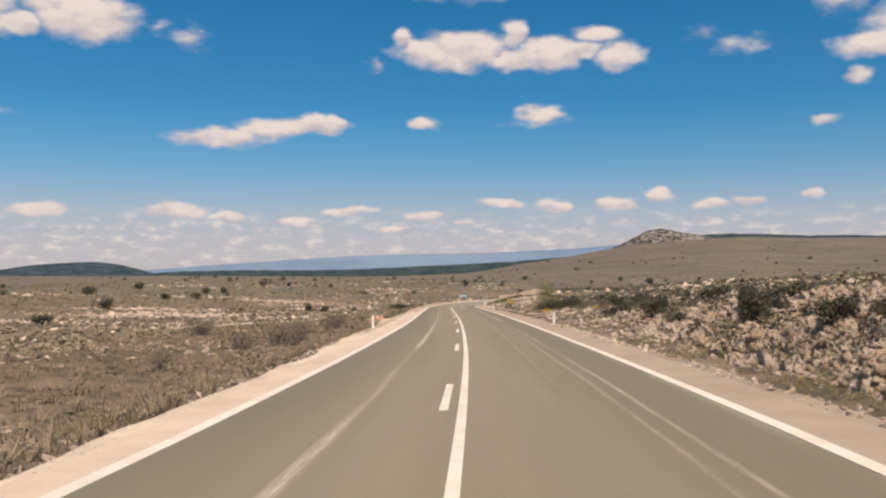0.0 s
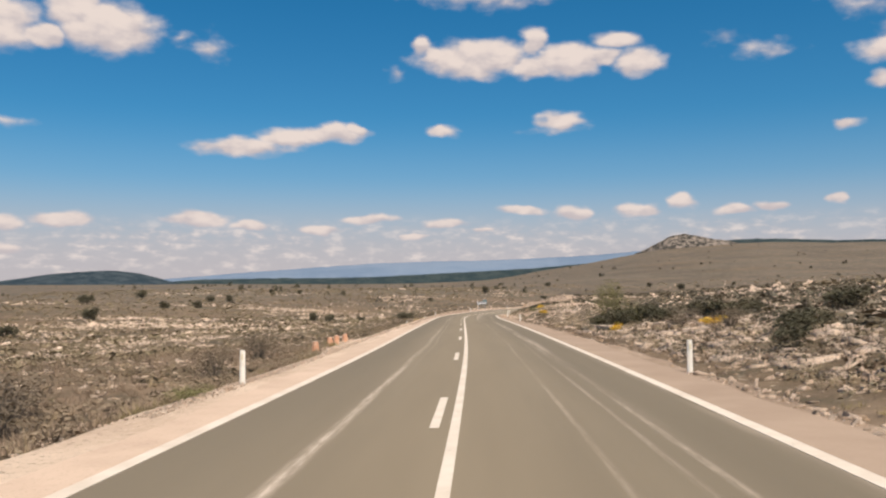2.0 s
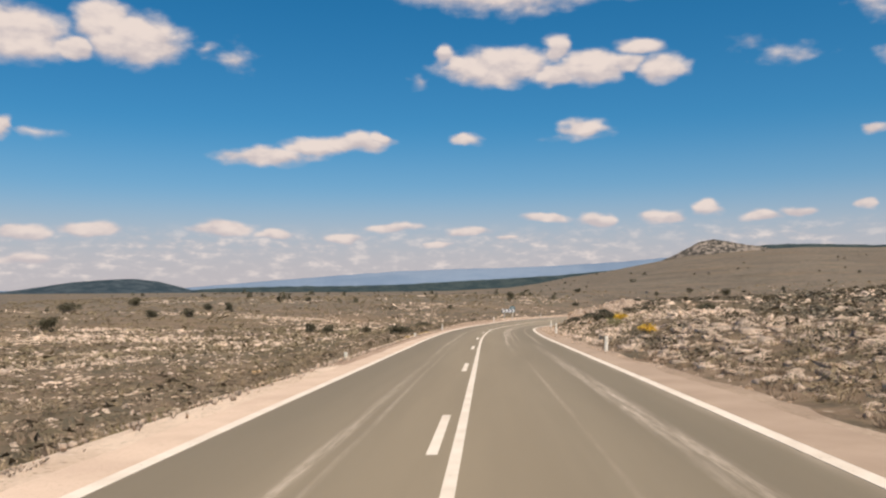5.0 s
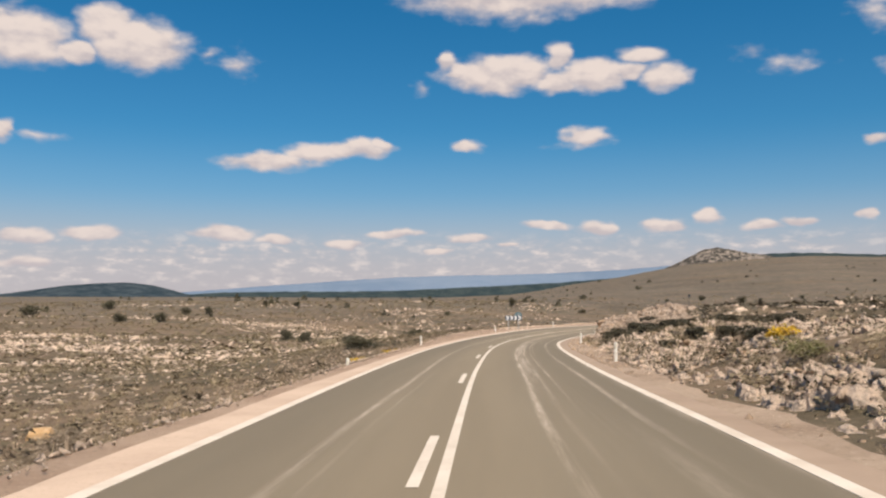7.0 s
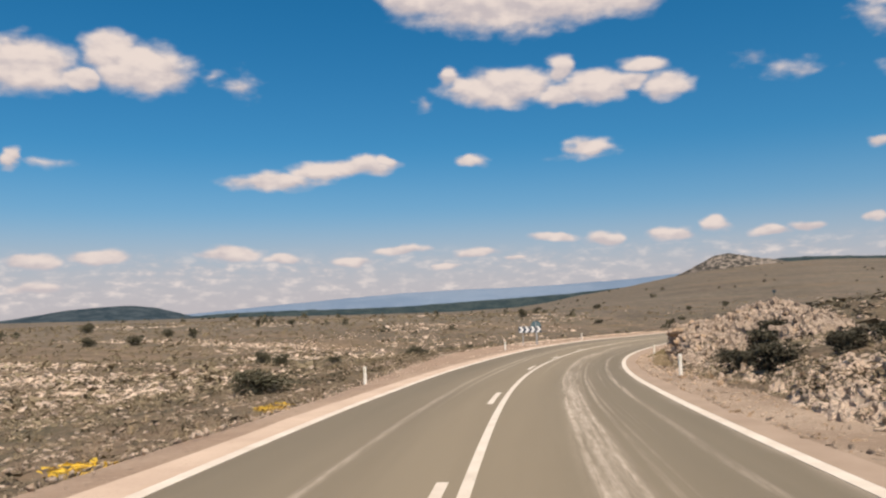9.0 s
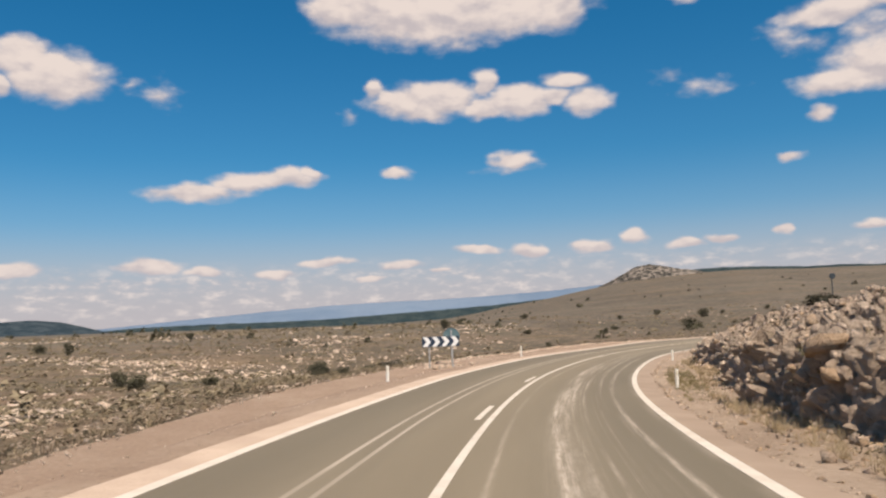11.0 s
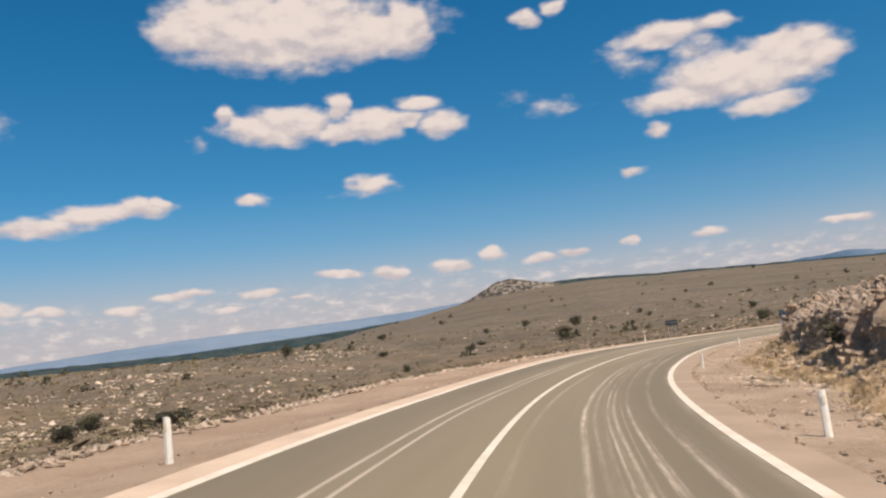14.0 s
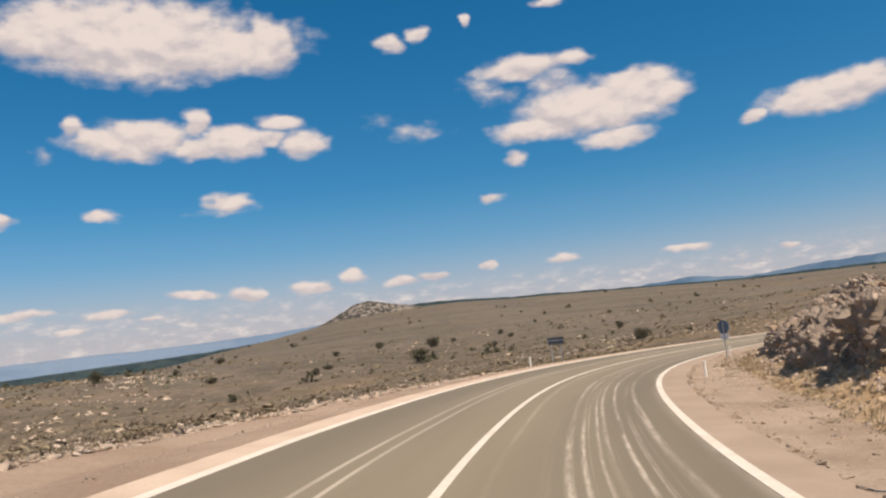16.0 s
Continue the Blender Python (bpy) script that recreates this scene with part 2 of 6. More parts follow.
def make_soil():
    m, n, b, at = surface("scrubland_soil", 0.95, 0.1)
    patch = n.noise(at, 0.035, 5.0, 0.6)
    tuft = n.noise(at, 0.75, 6.0, 0.72)
    fine = n.noise(at, 5.0, 5.0, 0.68)
    col = n.mix(n.ramp(tuft, 0.36, 0.64), (0.101, 0.074, 0.050), (0.201, 0.141, 0.095))
    col = n.mix(n.math("MULTIPLY", n.ramp(patch, 0.42, 0.62), 0.7), col, n.mix(fine, (0.104, 0.081, 0.053), (0.164, 0.120, 0.081)))
    # cushions of darker scrub
    low_bush = n.cells(n.vec("ADD", at, n.vec("MULTIPLY", n.noise(at, 1.1, 2.0, 0.5, color=True), (1.1, 1.1, 0.0))), 0.42)
    col = n.mix(n.math("MULTIPLY", n.ramp(low_bush, 0.42, 0.22), 0.55), col, (0.082, 0.067, 0.043))
    # bare stones
    bare = n.ramp(n.noise(n.scaled(at, 0.7, 1.3, 1.0), 0.045, 6.0, 0.66), 0.48, 0.55)
    chips = n.math("MAXIMUM", n.ramp(n.noise(at, 2.6, 4.0, 0.7), 0.60, 0.68), n.ramp(n.noise(at, 0.5, 6.0, 0.75, 0.5), 0.60, 0.67))
    col = n.mix(n.math("MULTIPLY", chips, n.math("ADD", n.math("MULTIPLY", bare, 0.70), 0.04)), col, n.mix(fine, (0.56, 0.455, 0.35), (0.78, 0.655, 0.53)))
    col = n.mix(n.math("MULTIPLY", n.ramp(n.noise(at, 0.02, 4.0, 0.65), 0.50, 0.66), 0.5), col, n.mix(tuft, (0.201, 0.127, 0.083), (0.332, 0.223, 0.152)))
    # with distance: darker scrub tones, greyed by haze painted into the colour
    far_dark = n.math("MULTIPLY", n.ramp(n.noise(at, 0.0035, 4.0, 0.6), 0.26, 0.48), n.ramp(n.vec("LENGTH", n.vec("SUBTRACT", at, (0.0, 120.0, 0.0))), 190.0, 480.0, 0.10, 0.80))
    swathe = n.ramp(n.noise(n.scaled(at, 1.0, 0.8, 1.0), 0.009, 6.0, 0.68), 0.36, 0.64)
    mottle = n.ramp(n.noise(at, 0.24, 7.0, 0.8), 0.36, 0.64)
    col = n.mix(far_dark, col, n.mix(mottle, n.mix(swathe, (0.068, 0.060, 0.052), (0.100, 0.087, 0.072)), n.mix(swathe, (0.128, 0.109, 0.091), (0.205, 0.172, 0.140))))
    # bands of tan and olive growth
    band = n.noise(n.scaled(at, 0.55, 1.5, 1.0), 0.022, 5.0, 0.62)
    col = n.mix(n.math("MULTIPLY", n.ramp(band, 0.52, 0.66), 0.6), col, n.mix(tuft, (0.146, 0.103, 0.060), (0.257, 0.180, 0.110)))
    col = n.mix(n.math("MULTIPLY", n.ramp(band, 0.46, 0.34), 0.5), col, n.mix(tuft, (0.071, 0.064, 0.041), (0.116, 0.098, 0.064)))
    # tussocks and bare tan patches a metre or two across
    tussock = n.noise(n.vec("ADD", at, (37.0, 11.0, 0.0)), 0.42, 6.0, 0.74)
    col = n.mix(n.math("MULTIPLY", n.ramp(tussock, 0.48, 0.38), 0.50), col, (0.066, 0.060, 0.040))
    col = n.mix(n.math("MULTIPLY", n.ramp(tussock, 0.54, 0.64), 0.50), col, (0.270, 0.195, 0.135))
    sward = n.noise(n.vec("ADD", at, (-19.0, 53.0, 0.0)), 0.11, 6.0, 0.72)
    col = n.mix(n.math("MULTIPLY", n.ramp(sward, 0.49, 0.40), 0.42), col, (0.070, 0.066, 0.044))
    col = n.mix(n.math("MULTIPLY", n.ramp(sward, 0.54, 0.63), 0.38), col, (0.250, 0.185, 0.130))
    # dark shrubs seen from afar
    far_dot = n.math("MULTIPLY", n.ramp(n.cells(at, 0.028), 0.10, 0.05), n.ramp(n.noise(at, 0.006, 3.0), 0.42, 0.58))
    col = n.mix(far_dot, col, (0.060, 0.059, 0.038))
    n.put(b.inputs["Base Color"], col)
    bumped(n, b, n.math("ADD", tuft, n.math("MULTIPLY", fine, 0.4)), 0.8, 0.2)
    return m


soil = make_soil()


def make_asphalt():
    m, n, b, at = surface("worn_asphalt", 0.82, 0.35)
    uv = n.add("ShaderNodeUVMap", uv_map="road").outputs[0]     # u across, s along, in metres
    parts = n.add("ShaderNodeSeparateXYZ")
    n.put(parts.inputs[0], uv)
    u, s = parts.outputs[0], parts.outputs[1]
    grain = n.noise(at, 90.0, 3.0, 0.7)
    broad = n.noise(n.scaled(uv, 0.9, 0.05, 1.0), 1.0, 4.0, 0.6)
    col = n.mix(n.ramp(broad, 0.3, 0.7), (0.188, 0.150, 0.100), (0.229, 0.184, 0.124))
    col = n.mix(n.math("MULTIPLY", grain, 0.35), col, (0.135, 0.115, 0.088))
    aside = n.math("ADD", n.math("ABSOLUTE", u), n.math("MULTIPLY", n.math("SUBTRACT", broad, 0.5), 0.9))
    col = n.mix(n.ramp(aside, 1.5, 2.9, 0.0, 0.75), col, n.mix(broad, (0.133, 0.109, 0.075), (0.176, 0.143, 0.098)))
    col = n.mix(n.math("MULTIPLY", n.ramp(aside, 1.5, 0.5), 0.35), col, (0.243, 0.192, 0.127))
    # pale dust dragged along the wheel tracks
    sway = n.math("MULTIPLY", n.math("SUBTRACT", n.noise(n.scaled(uv, 0.0, 0.035, 1.0), 1.0, 2.0), 0.5), 0.42)
    us = n.math("ADD", u, sway)
    total = None
    for centre, wide, gain, first, last in ((-1.58, 0.14, 0.85, -60, 104), (-1.30, 0.07, 0.35, 40, 130), (-1.66, 0.12, 0.6, 90, 168), (2.58, 0.08, 0.55, -60, 60), (2.26, 0.07, 0.4, -60, 70), (2.62, 0.26, 1.0, 34, 112), (1.62, 0.07, 0.6, 10, 100),
                                            (1.58, 0.42, 0.75, 110, 215), (1.40, 0.12, 1.0, 96, 220), (1.78, 0.10, 0.8, 100, 225), (2.08, 0.07, 0.6, 100, 420), (1.46, 0.09, 0.9, 190, 420),
                                            (1.68, 0.06, 0.8, 190, 420), (1.94, 0.05, 0.8, 190, 420), (2.40, 0.07, 0.8, 185, 420), (2.96, 0.12, 0.75, 100, 420), (0.50, 0.09, 0.5, 150, 420)):
        off_line = n.math("ABSOLUTE", n.math("SUBTRACT", us, centre))
        hit = n.math("MULTIPLY", n.ramp(off_line, 0.0, wide, 1.0, 0.0), gain)
        hit = n.math("MULTIPLY", hit, n.math("MULTIPLY", n.ramp(s, first, first + 25, 0.0, 1.0), n.ramp(s, last - 25, last, 1.0, 0.0)))
        total = hit if total is None else n.math("MAXIMUM", total, hit)
    smear = n.ramp(n.noise(n.scaled(uv, 9.0, 0.22, 1.0), 1.0, 6.0, 0.75), 0.32, 0.60)
    fade = n.ramp(n.noise(n.scaled(uv, 1.6, 0.05, 1.0), 1.0, 3.0, 0.6), 0.36, 0.62, 0.15, 1.0)
    smear = n.math("MULTIPLY", smear, fade)
    speck = n.ramp(n.noise(n.scaled(uv, 10.0, 1.6, 1.0), 1.0, 4.0, 0.7), 0.35, 0.6, 0.45, 1.0)
    thin = n.ramp(n.noise(n.scaled(uv, 8.0, 0.022, 1.0), 1.0, 3.0, 0.6), 0.54, 0.64)
    lane = n.math("MULTIPLY", n.math("MULTIPLY", n.ramp(u, 1.05, 1.5), n.ramp(u, 3.25, 2.9)), n.ramp(s, 95.0, 165.0, 0.0, 0.35))
    total = n.math("MAXIMUM", total, n.math("MULTIPLY", thin, lane))
    dust = n.math("MULTIPLY", total, n.math("MULTIPLY", smear, speck))
    edge_dust = n.math("MULTIPLY", n.ramp(n.noise(n.scaled(uv, 3.0, 0.3, 1.0), 1.0, 4.0), 0.3, 0.7), n.ramp(u, 3.45, 3.85, 0.0, 0.45))
    dust = n.math("MAXIMUM", dust, edge_dust)
    # two narrow tracks round the outer lane of the bend
    for centre, wide in ((-1.70, 0.06), (-1.38, 0.055)):
        off_line = n.math("ABSOLUTE", n.math("SUBTRACT", us, centre))
        track = n.math("MULTIPLY", n.ramp(off_line, wide * 0.3, wide, 1.0, 0.0), n.ramp(s, 140.0, 170.0, 0.0, 0.6))
        dust = n.math("MAXIMUM", dust, n.math("MULTIPLY", track, n.ramp(smear, 0.0, 0.5, 0.5, 1.0)))
    col = n.mix(n.math("MULTIPLY", dust, 0.95), col, (0.58, 0.482, 0.395))
    n.put(b.inputs["Base Color"], col)
    bumped(n, b, grain, 0.35, 0.006)
    return m


def make_paint():
    m, n, b, at = surface("road_paint", 0.7, 0.3)
    wear = n.noise(at, 14.0, 5.0, 0.7)
    dirt = n.noise(at, 1.5, 4.0, 0.6)
    col = n.mix(n.ramp(dirt, 0.3, 0.8), (0.66, 0.58, 0.49), (0.54, 0.455, 0.37))
    col = n.mix(n.ramp(wear, 0.62, 0.72), col, (0.30, 0.26, 0.20))
    n.put(b.inputs["Base Color"], col)
    return m


def make_shoulder(name, a, c):
    m, n, b, at = surface(name, 0.95, 0.15)
    fine = n.noise(at, 22.0, 5.0, 0.7)
    broad = n.noise(at, 0.6, 5.0, 0.6)
    col = n.mix(n.ramp(broad, 0.3, 0.7), a, c)
    col = n.mix(n.math("MULTIPLY", n.ramp(fine, 0.52, 0.72), 0.6), col, (0.28, 0.21, 0.15))
    n.put(b.inputs["Base Color"], col)
    bumped(n, b, fine, 0.25, 0.01)
    return m


def make_gravel(name, a, c, e):
    m, n, b, at = surface(name, 0.95, 0.15)
    fine = n.noise(at, 9.0, 6.0, 0.75)
    broad = n.noise(at, 0.35, 5.0, 0.6)
    col = n.mix(n.ramp(broad, 0.35, 0.65), a, c)
    col = n.mix(n.ramp(fine, 0.54, 0.70), col, e)
    col = n.mix(n.ramp(fine, 0.44, 0.34), col, (0.17, 0.13, 0.09))
    n.put(b.inputs["Base Color"], col)
    bumped(n, b, fine, 0.8, 0.05)
    return m


def make_limestone(name="limestone", warm=0.5, pale=0.0):
    m, n, b, at = surface(name, 0.92, 0.15)
    broad = n.noise(at, 0.9, 5.0, 0.7)
    fine = n.noise(at, 4.0, 7.0, 0.75)
    pick = n.add("ShaderNodeNewGeometry").outputs["Random Per Island"]
    col = n.mix(n.ramp(fine, 0.32, 0.66), (0.33, 0.238, 0.178), (0.62, 0.465, 0.355))
    col = n.mix(n.math("MULTIPLY", n.ramp(broad, 0.48, 0.64), warm), col, (0.50, 0.315, 0.165))
    col = n.mix(n.math("ADD", n.math("MULTIPLY", pick, 0.5), pale + 0.15), col, (0.80, 0.625, 0.49))
    rusty = n.math("FRACT", n.math("MULTIPLY", pick, 7.31))
    col = n.mix(n.math("MULTIPLY", n.ramp(rusty, 0.62, 0.8), warm), col, (0.47, 0.30, 0.165))
    col = n.mix(n.math("MULTIPLY", n.ramp(rusty, 0.30, 0.12), 0.4), col, (0.27, 0.215, 0.17))
    lichen = n.noise(at, 2.2, 5.0, 0.7)
    col = n.mix(n.math("MULTIPLY", n.ramp(lichen, 0.52, 0.64), 0.5), col, (0.27, 0.232, 0.195))
    col = n.mix(n.ramp(fine, 0.40, 0.30), col, (0.15, 0.125, 0.10))
    n.put(b.inputs["Base Color"], col)
    grit = n.noise(at, 16.0, 5.0, 0.7)
    bumped(n, b, n.math("ADD", fine, n.math("MULTIPLY", grit, 0.35)), 1.0, 0.14)
    return m


asphalt, paint, limestone = make_asphalt(), make_paint(), make_limestone()
shoulder_dust = make_shoulder("dusty_shoulder", (0.47, 0.350, 0.268), (0.565, 0.430, 0.333))
shoulder_worn = make_shoulder("worn_shoulder", (0.300, 0.222, 0.166), (0.362, 0.272, 0.206))
gravel = make_gravel("brown_gravel", (0.290, 0.202, 0.146), (0.355, 0.258, 0.190), (0.43, 0.335, 0.26))
earth = make_gravel("sandy_earth", (0.270, 0.196, 0.142), (0.375, 0.283, 0.212), (0.50, 0.392, 0.302))
sand = make_gravel("pale_sandy_gravel", (0.50, 0.378, 0.285), (0.62, 0.485, 0.375), (0.72, 0.585, 0.46))

# ---- the road's line: bends per 100 m, grade and cross-fall in per cent, by metres along it ----
BEND = [0.010, 0.011, 0.105, 0.092, 0.043, 0.064, 0.053, 0.007, 0.004, 0.001, -0.025, -0.175, -0.102, -0.340, -0.392, -0.335, -0.409, -0.520, -0.361, -0.426, -0.528, -0.645, -0.395, -0.539, -0.696, -0.701, -0.676, -0.674]
GRADE = [-2.254, -2.475, -2.436, -2.337, -2.139, -2.522, -2.473, -2.371, -2.598, -2.270, -1.624, -1.336, -1.588, -0.666, -1.412, -1.289, -0.880, -0.685, -0.491, -0.362, -0.270]
FALL = [-0.564, -2.381, -1.585, -1.555, -1.569, -1.760, -1.754, -0.808, -0.016, 3.320, 6.636, 7.301, 6.186, 8.732, 8.480, 8.120, 7.825, 7.613, 7.643]
ALONG = np.arange(-4, 430, 1.0)
_bend = np.interp(ALONG, -10 + 12.0 * np.arange(len(BEND)), BEND) * 0.01
_turn = np.cumsum(_bend)
_turn -= _turn[4]
RX, RY = np.cumsum(-np.sin(_turn)), np.cumsum(np.cos(_turn))
RZ = np.cumsum(np.interp(ALONG, -10 + 20.0 * np.arange(len(GRADE)), GRADE) * 0.01)
RX, RY, RZ = RX - RX[4], RY - RY[4], RZ - RZ[4]
RF = np.interp(ALONG, -10 + 20.0 * np.arange(len(FALL)), FALL) * 0.01
# the straight behind the start
_back = np.arange(-80, -4, 1.0)
RX = np.concatenate([RX[0] + 0 * _back, RX])
RY = np.concatenate([RY[0] + (_back + 4), RY])
RZ = np.concatenate([RZ[0] - 0.0225 * (_back + 4), RZ])
RF = np.concatenate([RF[0] + 0 * _back, RF])
RT = np.concatenate([_turn[0] + 0 * _back, _turn])
ALONG = np.concatenate([_back, ALONG])
LEFT_LINE, RIGHT_LINE = -3.40, 3.80


def smooth(v, a, b):
    t = np.clip((v - a) / (b - a), 0, 1)
    return t * t * (3 - 2 * t)


def on_road(s, u, up=0.0):
    """World places s metres along the road and u to the right of its middle line."""
    s, u = np.broadcast_arrays(np.asarray(s, float), np.asarray(u, float))
    x, y, z, turn, fall = (np.interp(s, ALONG, a) for a in (RX, RY, RZ, RT, RF))
    return np.stack([x + u * np.cos(turn), y + u * np.sin(turn), z - fall * np.clip(u, -9, 9) + up], -1)


def sag(s, u):
    """How far the verge outside the left shoulder lies below the road's plane."""
    return (0.30 + 0.12 * smooth(s, 100, 170)) * smooth(-u, 4.7, 6.2) * smooth(s, 20, 60)


def road_place(x, y):
    """For world x, y: metres along, metres to the right, and the height of the road's own plane there."""
    x, y = np.ravel(x), np.ravel(y)
    s, u = np.empty(len(x)), np.empty(len(x))
    for i in range(0, len(x), 4000):
        k = slice(i, i + 4000)
        j = ((x[k, None] - RX[::3]) ** 2 + (y[k, None] - RY[::3]) ** 2).argmin(1) * 3
        for _ in range(2):
            dx, dy = x[k] - RX[j], y[k] - RY[j]
            step = -dx * np.sin(RT[j]) + dy * np.cos(RT[j])
            if _ == 0:
                j = np.clip(j + np.round(step).astype(int), 0, len(RX) - 1)
        s[k], u[k] = ALONG[j] + np.clip(step, -1, 1), dx * np.cos(RT[j]) + dy * np.sin(RT[j])
    z = np.interp(s, ALONG, RZ) - np.interp(s, ALONG, RF) * np.clip(u, -9, 9)
    return s, u, z


def fbm(x, y, size, seed, octaves=4):
    """Smooth value noise in numpy, about -1 to 1, with features of that size."""
    out, amp, total = np.zeros_like(np.asarray(x, float)), 1.0, 0.0
    for o in range(octaves):
        gx, gy = np.asarray(x) / size * 2 ** o + 17.3 * seed, np.asarray(y) / size * 2 ** o - 9.1 * seed
        ix, iy = np.floor(gx).astype(np.int64), np.floor(gy).astype(np.int64)
        fx, fy = gx - ix, gy - iy
        fx, fy = fx * fx * (3 - 2 * fx), fy * fy * (3 - 2 * fy)

        def h(a, c):
            v = (a * 374761393 + c * 668265263 + (seed * 31 + o) * 982451653) & 0xffffffff
            v = ((v ^ (v >> 13)) * 1274126177) & 0xffffffff
            return ((v ^ (v >> 16)) & 0xffff) / 32767.5 - 1.0
        out += amp * ((h(ix, iy) * (1 - fx) + h(ix + 1, iy) * fx) * (1 - fy) + (h(ix, iy + 1) * (1 - fx) + h(ix + 1, iy + 1) * fx) * fy)
        total, amp = total + amp, amp * 0.5
    return out / total


# ---- the lie of the land ----
LAND = ((-22, 5, -1.3), (-22, 60, -2.6), (-21, 123, -6.9), (-27, 160, -6.3), (-22, 205, -7.6), (-60, 20, -3.6), (-60, 120, -7.6),
        (-100, 229, -10.8), (-95, 265, -9.0), (-150, 100, -9.0), (-220, 300, -7.0), (-26, 374, -14.3), (-10, 290, -10.3),
        (26, 424, -11.3), (-8, 506, -3.6), (88, 489, -7.6), (110, 545, -3.2))
LAND += ((98, 582, -1.8), (62, 335, -8.0), (48, 304, -6.6), (18, 20, 1.1), (16, 70, -0.7), (14, 130, -1.6), (24, 190, -1.0),
         (34, 225, -1.6), (60, 60, 1.4), (60, 150, 1.0), (75, 220, 0.6), (80, 265, -2.6), (150, 100, 4.0), (170, 250, 4.0))
LAND += ((200, 400, 2.0), (-260, 0, -5.0), (-260, 520, -3.0), (260, 600, 8.0), (0, 720, 1.0), (0, -120, 2.5), (300, 0, 9.0))
_c = np.array(LAND, float)
_k = np.hypot(_c[:, None, 0] - _c[None, :, 0], _c[:, None, 1] - _c[None, :, 1])
_w = np.linalg.solve(np.block([[_k - 6.0 * np.eye(len(_c)), np.ones((len(_c), 1))], [np.ones((1, len(_c))), np.zeros((1, 1))]]),
                     np.append(_c[:, 2], 0.0))
# skyline of the open land: degrees to the right of +y, degrees above level
SKYLINE = ((-180, .3), (-60, .3), (-35, .22), (-23, .2), (-13, .12), (-5, .12), (-1, .28), (1, .55), (3, .95), (6.5, 1.5), (9.5, 2.05), (11, 2.3),
           (16, 2.65), (18.7, 2.75), (22.5, 2.55), (25, 2.55), (30, 2.38), (34, 2.25), (37, 2.12), (41, 2.15), (46, 2.1), (60, 2.0), (90, 1.5), (180, .3))
_s = np.array(SKYLINE)
MID = (0.0, 120.0)
EDGE_LEFT = ((-80, -4.15), (10, -4.2), (24, -4.52), (34, -4.8), (44, -5.1), (58, -5.2), (64, -5.8), (68, -6.2), (74, -6.2), (78, -4.8), (92, -4.6), (124, -4.6), (140, -4.9), (158, -6.4), (170, -7.4), (182, -8.4),
             (200, -8.6), (214, -8.8), (226, -9.2), (240, -9.2), (250, -8.6), (260, -7.8), (275, -7.2), (300, -6.0), (430, -5.2))
EDGE_RIGHT = ((-80, 4.85), (40, 4.95), (60, 5.0), (90, 4.7), (114, 4.38), (128, 4.38), (178, 4.45), (194, 4.62), (210, 4.58), (240, 4.6), (260, 4.85), (430, 5.0))
# height and steepness of the bank beside the right shoulder
BANK = ((-80, 0.9), (0, 1.3), (24, 1.45), (38, 1.0), (50, 0.5), (64, 0.45), (92, 0.6), (112, 1.2), (140, 1.2), (158, 1.1), (166, 1.4), (172, 2.2), (178, 2.7), (184, 2.8), (200, 3.0), (215, 3.1), (224, 3.0),
        (236, 2.8), (250, 3.2), (262, 3.5), (290, 3.6), (330, 2.6), (360, 1.0), (430, 0.5))
FOOT = ((-80, 6.3), (30, 6.4), (50, 6.6), (90, 6.0), (114, 5.1), (128, 5.2), (142, 5.7), (156, 6.2), (170, 6.2), (182, 6.6), (193, 7.4), (205, 7.8), (213, 6.9), (217, 6.9), (222, 7.8), (228, 8.9), (238, 8.7), (250, 8.5), (266, 8.8), (290, 8.0), (430, 7.8))
# along the cutting: height of the earth at its foot, height of the wall over it
HEAP = ((161, 0.15), (185, 0.2), (205, 0.3), (217, 0.35), (226, 0.8), (238, 1.0), (256, 0.95), (275, 0.6), (330, 0.5))
SHEER = ((161, 0.4), (168, 1.2), (174, 1.7), (182, 1.75), (200, 1.4), (215, 1.4), (226, 1.2), (234, 1.5), (244, 1.7), (262, 1.6), (280, 1.4), (330, 1.0))


def table(rows, v):
    a = np.array(rows)
    return np.interp(v, a[:, 0], a[:, 1])


def wild(x, y):
    """Height of the untouched land."""
    x, y = np.asarray(x, float), np.asarray(y, float)
    near = np.full(x.shape, _w[-1])
    for (cx, cy, _), w in zip(_c, _w[:-1]):
        near += w * np.hypot(x - cx, y - cy)
    dx, dy = x - MID[0], y - MID[1]
    r, az = np.hypot(dx, dy), np.degrees(np.arctan2(dx, dy))
    reach = 2400.0
    top = np.tan(np.radians(np.interp(az, _s[:, 0], _s[:, 1]))) * reach - 1.0
    ramp = np.clip((r - 450) / (reach - 450), 0, 1)
    far = -3.0 + (top + 3.0) * ramp - np.clip(r - reach, 0, None) * 0.03
    far += fbm(x, y, 420, 3) * 4.0 * smooth(r, 500, 900)
    k = smooth(r, 380, 780)
    near += fbm(x, y, 60, 5) * 0.9 * smooth(np.abs(r), 0, 80) + fbm(x, y, 14, 6) * 0.35
    return near * (1 - k) + far * k


